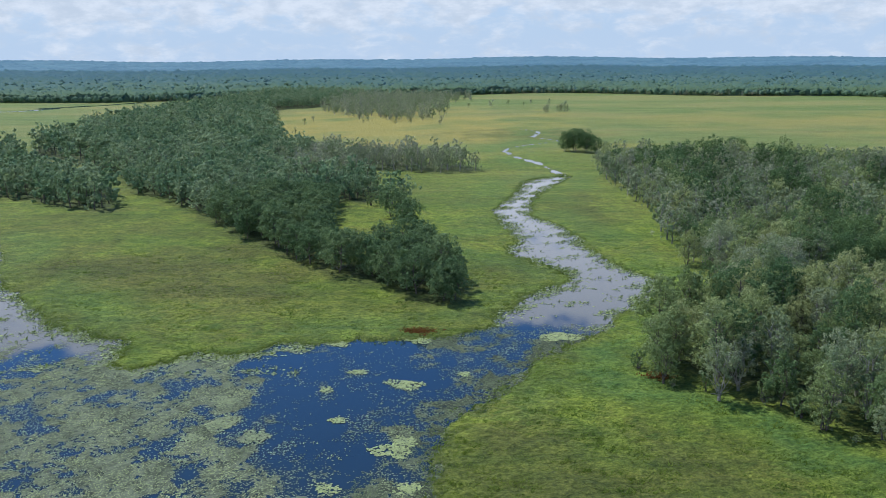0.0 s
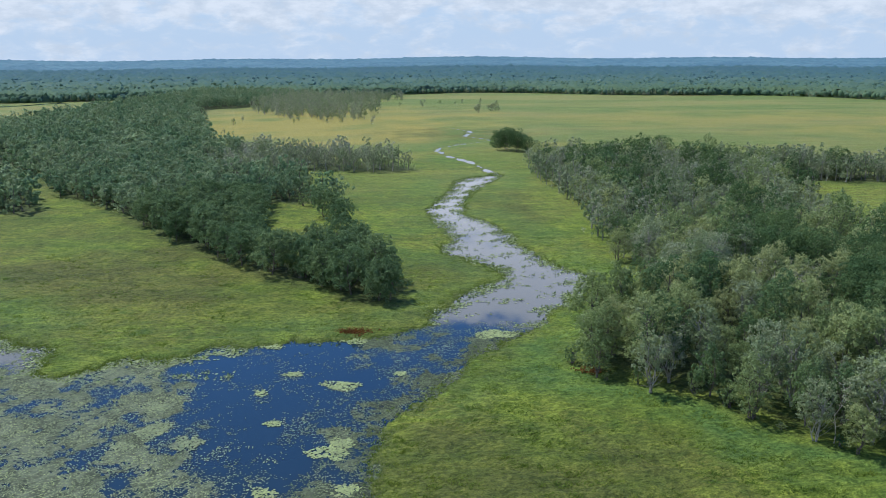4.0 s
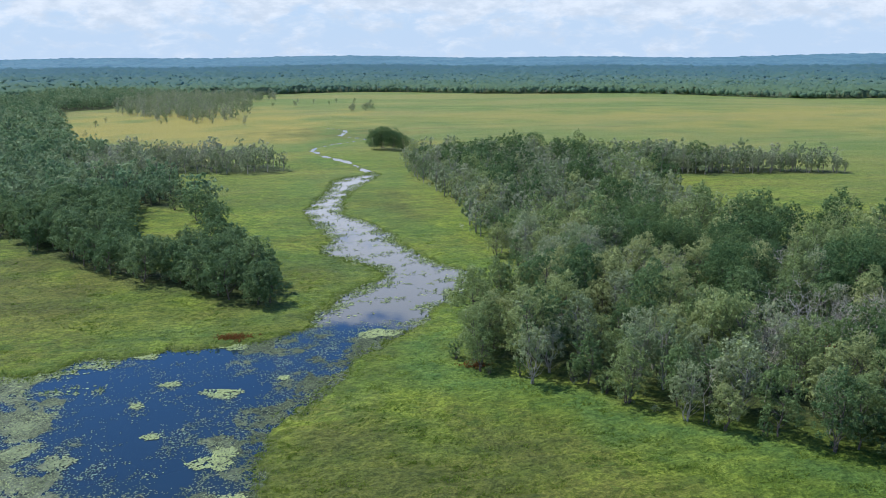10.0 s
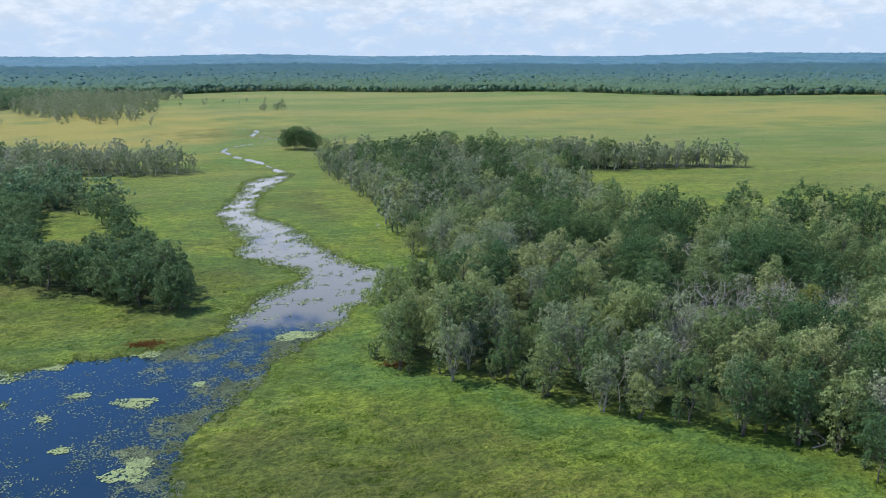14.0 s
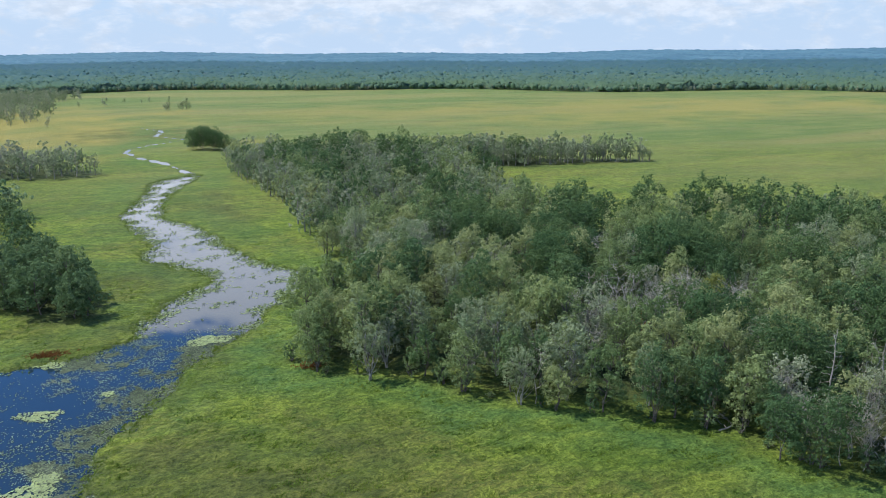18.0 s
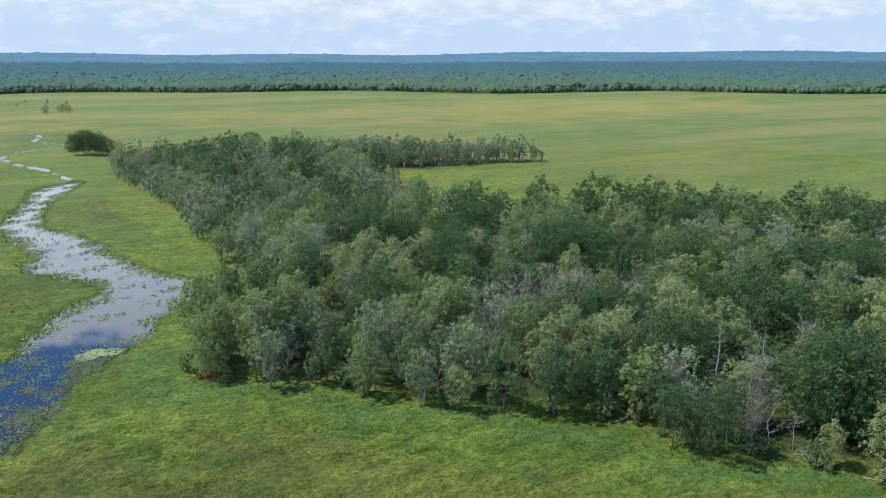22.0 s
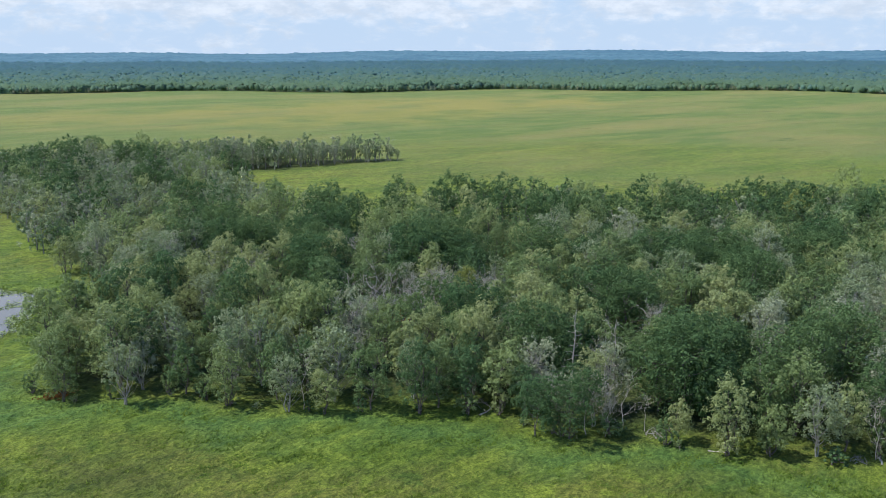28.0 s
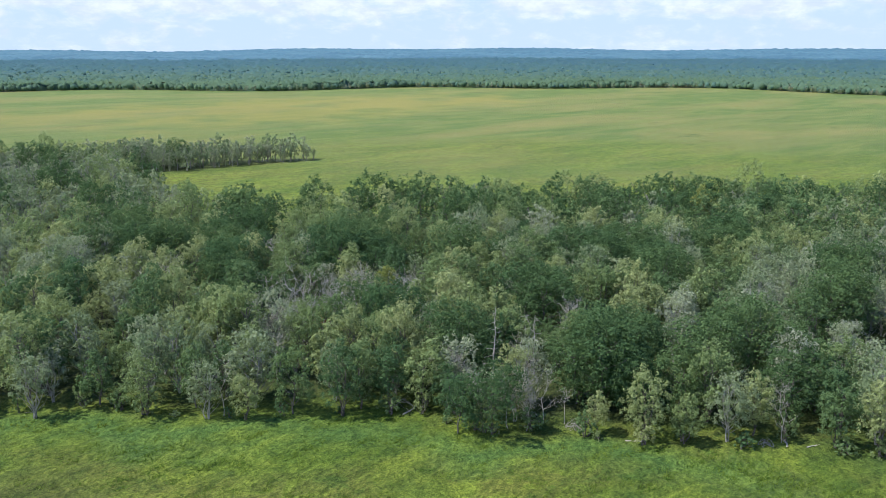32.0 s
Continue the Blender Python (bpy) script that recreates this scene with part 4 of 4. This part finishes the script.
def build_lilies():
    r = np.random.default_rng(71)
    # bright round colonies of lily pads
    colonies = [(-10, 113, 2.4), (13.9, 134.7, 3.0), (-20.9, 110.8, 1.0), (-17.3, 117.8, 1.3), (-10.1, 92, 2.2), (-8.6, 94.5, 1.6), (-34, 106.5, 1.9), (-32.2, 99.2, 2.3),
                (-26.9, 95.5, 2.0), (-7.3, 83.2, 1.5), (-15.9, 82.9, 1.4), (-22.3, 130.5, 1.8), (-34.8, 94.9, 1.5), (-9.5, 132.4, 2.0), (-1.8, 117.2, 1.0), (-17.5, 100.6, 1.2)]
    for x, y, size in colonies:
        size *= 0.82
        n = int(95 * size * size)
        a = r.uniform(0, 6.28, n)
        d = np.sqrt(r.random(n)) * size * (1 + 0.28 * np.sin(2 * a + x) + 0.16 * np.sin(3 * a + y) + 0.12 * np.sin(5 * a + x * y))
        c = np.stack([x + np.cos(a) * d * 1.15, y + np.sin(a) * d], 1) + r.normal(0, 0.15, (n, 2))
        me = disc_mesh("lily_pad_colony", c, r.uniform(0.10, 0.19, n), np.clip(r.normal(0.5 if x < -25 else 0.78, 0.12, n), 0, 1), 0.05)
        tagged(thing("lily_pad_colony", me, PAD), "round floating colony of pale yellow-green lily pads", "water lily", "lily colonies on the pond", "stuff")
    def growth(p, gap):
        mat = np.clip((-19 - p[:, 0] + 0.35 * (92 - p[:, 1]) + 5 * wave(p, 16, 75)) / 10, 0, 1) * np.clip((127 - p[:, 1] + 6 * wave(p, 18, 76)) / 8, 0, 1)
        mat = np.maximum(mat, 0.9 * np.clip((84 - p[:, 1]) / 6, 0, 1))
        shoal = np.clip(1.25 + gap / np.where(p[:, 1] < 136, 11.0, 6.0), 0, 1) * (p[:, 0] > -24) * (p[:, 0] + 20 > 0.28 * (p[:, 1] - 90))
        fringe = np.clip(1 + gap / 4.5, 0, 1) * (p[:, 1] > 112)
        return mat, shoal, 0.18 + 0.90 * mat + 0.82 * shoal + 0.40 * fringe + 0.30 * np.clip(wave(p, 6, 82) - 0.3, 0, 1) + 0.34 * wave(p, 11, 72) + 0.26 * wave(p * (0.7, 1.2), 3.5, 73)

    # weed mats just under and at the surface
    step = 0.32
    xs, ys = np.arange(-80, 34, step), np.arange(66, 136, step)
    gx, gy = np.meshgrid(xs, ys)
    p = np.stack([gx.ravel(), gy.ravel()], 1) + r.uniform(-0.14, 0.14, (gx.size, 2))
    gap = shore_gap(p)
    mat, shoal, level = growth(p, gap)
    level = level + r.normal(0, 0.26, len(p))
    level[(gap > 0.3) | (np.abs(np.arctan2(p[:, 0], p[:, 1])) > 0.65)] = -1
    m = len(xs)
    q = (np.arange(len(ys) - 1)[:, None] * m + np.arange(m - 1)).ravel()
    q = np.stack([q, q + 1, q + m + 1, q + m], 1)
    q = q[level[q].mean(1) > 0.98]
    used_v, flat = np.unique(q, return_inverse=True)
    me = to_mesh("weed_mat", np.c_[p[used_v], 0.012 + 0.01 * r.random(len(used_v))], flat.reshape(-1, 4))
    set_tint(me, np.clip(0.50 + 0.22 * wave(p, 8, 80) + 0.24 * wave(p, 2.2, 81) - 0.42 * shoal + r.normal(0, 0.22, len(p)), 0, 1)[used_v])
    tagged(thing("weed_mat", me, MAT), "grey-green weed mat floating on the pond", "water plants", kind="stuff")
    # loose pads
    count = 260000
    p = np.stack([r.uniform(-95, 42, count), r.uniform(60, 142, count)], 1)
    p = p[(np.abs(np.arctan2(p[:, 0], p[:, 1])) < 0.65)]
    gap = shore_gap(p)
    p, gap = p[gap < -0.1], gap[gap < -0.1]
    mat, shoal, level = growth(p, gap)
    keep = level + r.normal(0, 0.30, len(p)) > 0.72
    p, mat, shoal = p[keep], mat[keep], shoal[keep]
    n = len(p)
    tint = np.clip(0.36 + 0.10 * mat - 0.24 * shoal + 0.22 * wave(p, 9, 74) + r.normal(0, 0.22, n), 0, 1)
    me = disc_mesh("floating_leaves", p, r.uniform(0.045, 0.115, n), tint)
    tagged(thing("floating_leaves", me, PAD), "floating leaves scattered over the pond", "water plants", kind="stuff")
    # thin reeds and leaves along the upper river and in the cove
    count = 110000
    p = np.stack([r.uniform(0, 44, count), r.uniform(138, 340, count)], 1)
    p = np.r_[p, np.stack([r.uniform(-125, -26, count), r.uniform(116, 200, count)], 1)]
    gap = shore_gap(p)
    p, gap = p[gap < 0.6], gap[gap < 0.6]
    level = np.clip(1 + gap / 6, 0, 1) * 0.86 + 0.36 * wave(p, 9, 77) + 0.2 * wave(p, 3, 78) + r.normal(0, 0.20, len(p))
    keep = level > np.where(p[:, 0] < -26, 0.46, np.where(p[:, 1] < 150, 0.66, 0.50))
    p = p[keep]
    n = len(p)
    me = disc_mesh("river_leaves", p, r.uniform(0.08, 0.28, n), np.clip(r.normal(0.55, 0.22, n), 0, 1))
    tagged(thing("river_leaves", me, PAD), "pale floating leaves along the river", "water plants", kind="stuff")
    some = p[::5]
    tufts("river_reeds", "thin reeds standing in the river", some, np.clip(r.normal(0.4, 0.2, len(some)), 0, 1), GRASS, 3, 0.045, 0.45, 79, -0.02)


build_lilies()

# ---- small things at the wood's edge ----


def make_log(x, y, length, turn, thick):
    r = np.random.default_rng(int(x * 10))
    line = bent(r, (-length / 2, 0, thick), (length / 2, 0, thick * 1.3), 0.05, 6)
    trunk = tube(line, np.linspace(thick, thick * 0.55, 6), 7)
    stubs = [tube(bent(r, line[k], line[k] + np.array((0.1, r.choice((-0.5, 0.5)), 0.35)), 0.03, 3), (thick * 0.4, thick * 0.3, thick * 0.15), 4) for k in (2, 4)]
    log = tagged(new("fallen_log"), "bleached fallen log lying at the wood's edge", "log", "fallen logs")
    log.matrix_basis = pose(x, y, 0.28, 0, 0, turn)
    thing("stem", to_mesh("stem", *trunk), DEAD, log)
    for stub in stubs:
        thing("branch_stub", to_mesh("branch_stub", *stub), DEAD, log)


def make_brush_pile(x, y, size):
    r = np.random.default_rng(int(x * 7))
    pile = tagged(new("brush_pile"), "tangled heap of dead grey branches", "brush pile", "brush piles")
    pile.matrix_basis = pose(x, y, 0.25)
    for _ in range(26):
        a, b = r.uniform(0, 6.28, 2)
        foot = np.array((math.cos(a) * size, math.sin(a) * size, 0.05))
        top = np.array((math.cos(b) * size * 0.5, math.sin(b) * size * 0.5, size * r.uniform(0.35, 0.9)))
        thing("stick", to_mesh("stick", *tube(bent(r, foot, top, 0.08, 4), (0.035, 0.03, 0.02, 0.008), 4)), PALE_BARK, pile)


for x, y, length, turn, thick in ((92.6, 37.0, 2.2, 30, 0.13), (94.0, 34.6, 1.6, -20, 0.11), (67.5, 75.5, 3.2, 12, 0.12), (80.5, 50.0, 2.4, -50, 0.11), (45.0, 95.5, 2.0, 70, 0.09)):
    make_log(x, y, length, turn, thick)
for x, y, size in ((68.2, 77.6, 1.3), (78.5, 57.5, 1.2), (90.5, 38.6, 1.1)):
    make_brush_pile(x, y, size)


def bare_conifer(seed, height, branches):
    """A dead pine: one straight stem with short, level, broken branches."""
    r = np.random.default_rng(seed)
    line = bent(r, (0, 0, -0.3), (r.normal(0, 0.3), r.normal(0, 0.3), height), 0.08, 8)
    limbs = []
    for k in range(branches):
        z = height * (0.35 + 0.62 * k / branches)
        a = k * 2.4 + r.uniform(-0.5, 0.5)
        at = np.array([np.interp(z, line[:, 2], line[:, 0]), np.interp(z, line[:, 2], line[:, 1]), z])
        reach = r.uniform(0.5, 1.0) * (1.9 - 1.2 * k / branches)
        end = at + np.array((math.cos(a) * reach, math.sin(a) * reach, r.uniform(-0.1, 0.45)))
        limbs.append(tube(bent(r, at, end, 0.07, 4), (0.04, 0.032, 0.022, 0.008), 3))
        for _ in range(2):
            mid = at + (end - at) * r.uniform(0.5, 1)
            limbs.append(tube(bent(r, mid, mid + r.normal(0, 0.28, 3), 0.03, 3), (0.018, 0.014, 0.006), 3))
    return tube(line, np.linspace(0.15, 0.03, 8), 7), joined(limbs), None


for k, (x, y, height) in enumerate(((79.0, 71.5, 12.5), (82.5, 67.5, 11.5))):
    pine = make_tree("dead_pine", "tall bare dead pine with pale peeling bark", "dead tree", "dead pines", bare_conifer(510 + k, height, 22), DEAD, None)
    pine.matrix_basis = pose(x, y, 0.3, 0, 0, 40 * k)
turned = leaf_material("orange_turning_leaves", ((0.30, 0.130, 0.035), (0.36, 0.20, 0.06)), False)
lime = leaf_material("yellow_green_leaves", ((0.235, 0.265, 0.070), (0.26, 0.28, 0.08)), False)
for name, label, mat, x, y, k, scale in (("turning_maple", "maple with orange autumn leaves among green trees", turned, 74.0, 102.5, 3, 0.72),
                                         ("turning_maple", "maple with orange autumn leaves among green trees", turned, 97.0, 96.0, 3, 0.55),
                                         ("yellow_maple", "pale yellow-green maple in full leaf", lime, 91.5, 107.0, 0, 0.95),
                                         ("yellow_maple", "pale yellow-green maple in full leaf", lime, 196.0, 104.0, 2, 1.1)):
    odd = make_tree(name, label, "tree", "", ALDERS[k] if mat is turned else MAPLES[k], BARK, mat)
    odd.matrix_basis = Matrix.LocRotScale((x, y, 0.3), Euler((0, 0, 1.0)), Vector((1, 1, 1)) * scale)
rust = np.array((26.0, 116.4)) + rng.normal(0, 1, (90, 2)) * (0.9, 0.6)
tufts("rust_plants", "rust-brown plants at the foot of the trees", rust, rng.random(90), RED, 4, 0.08, 0.45, 91)
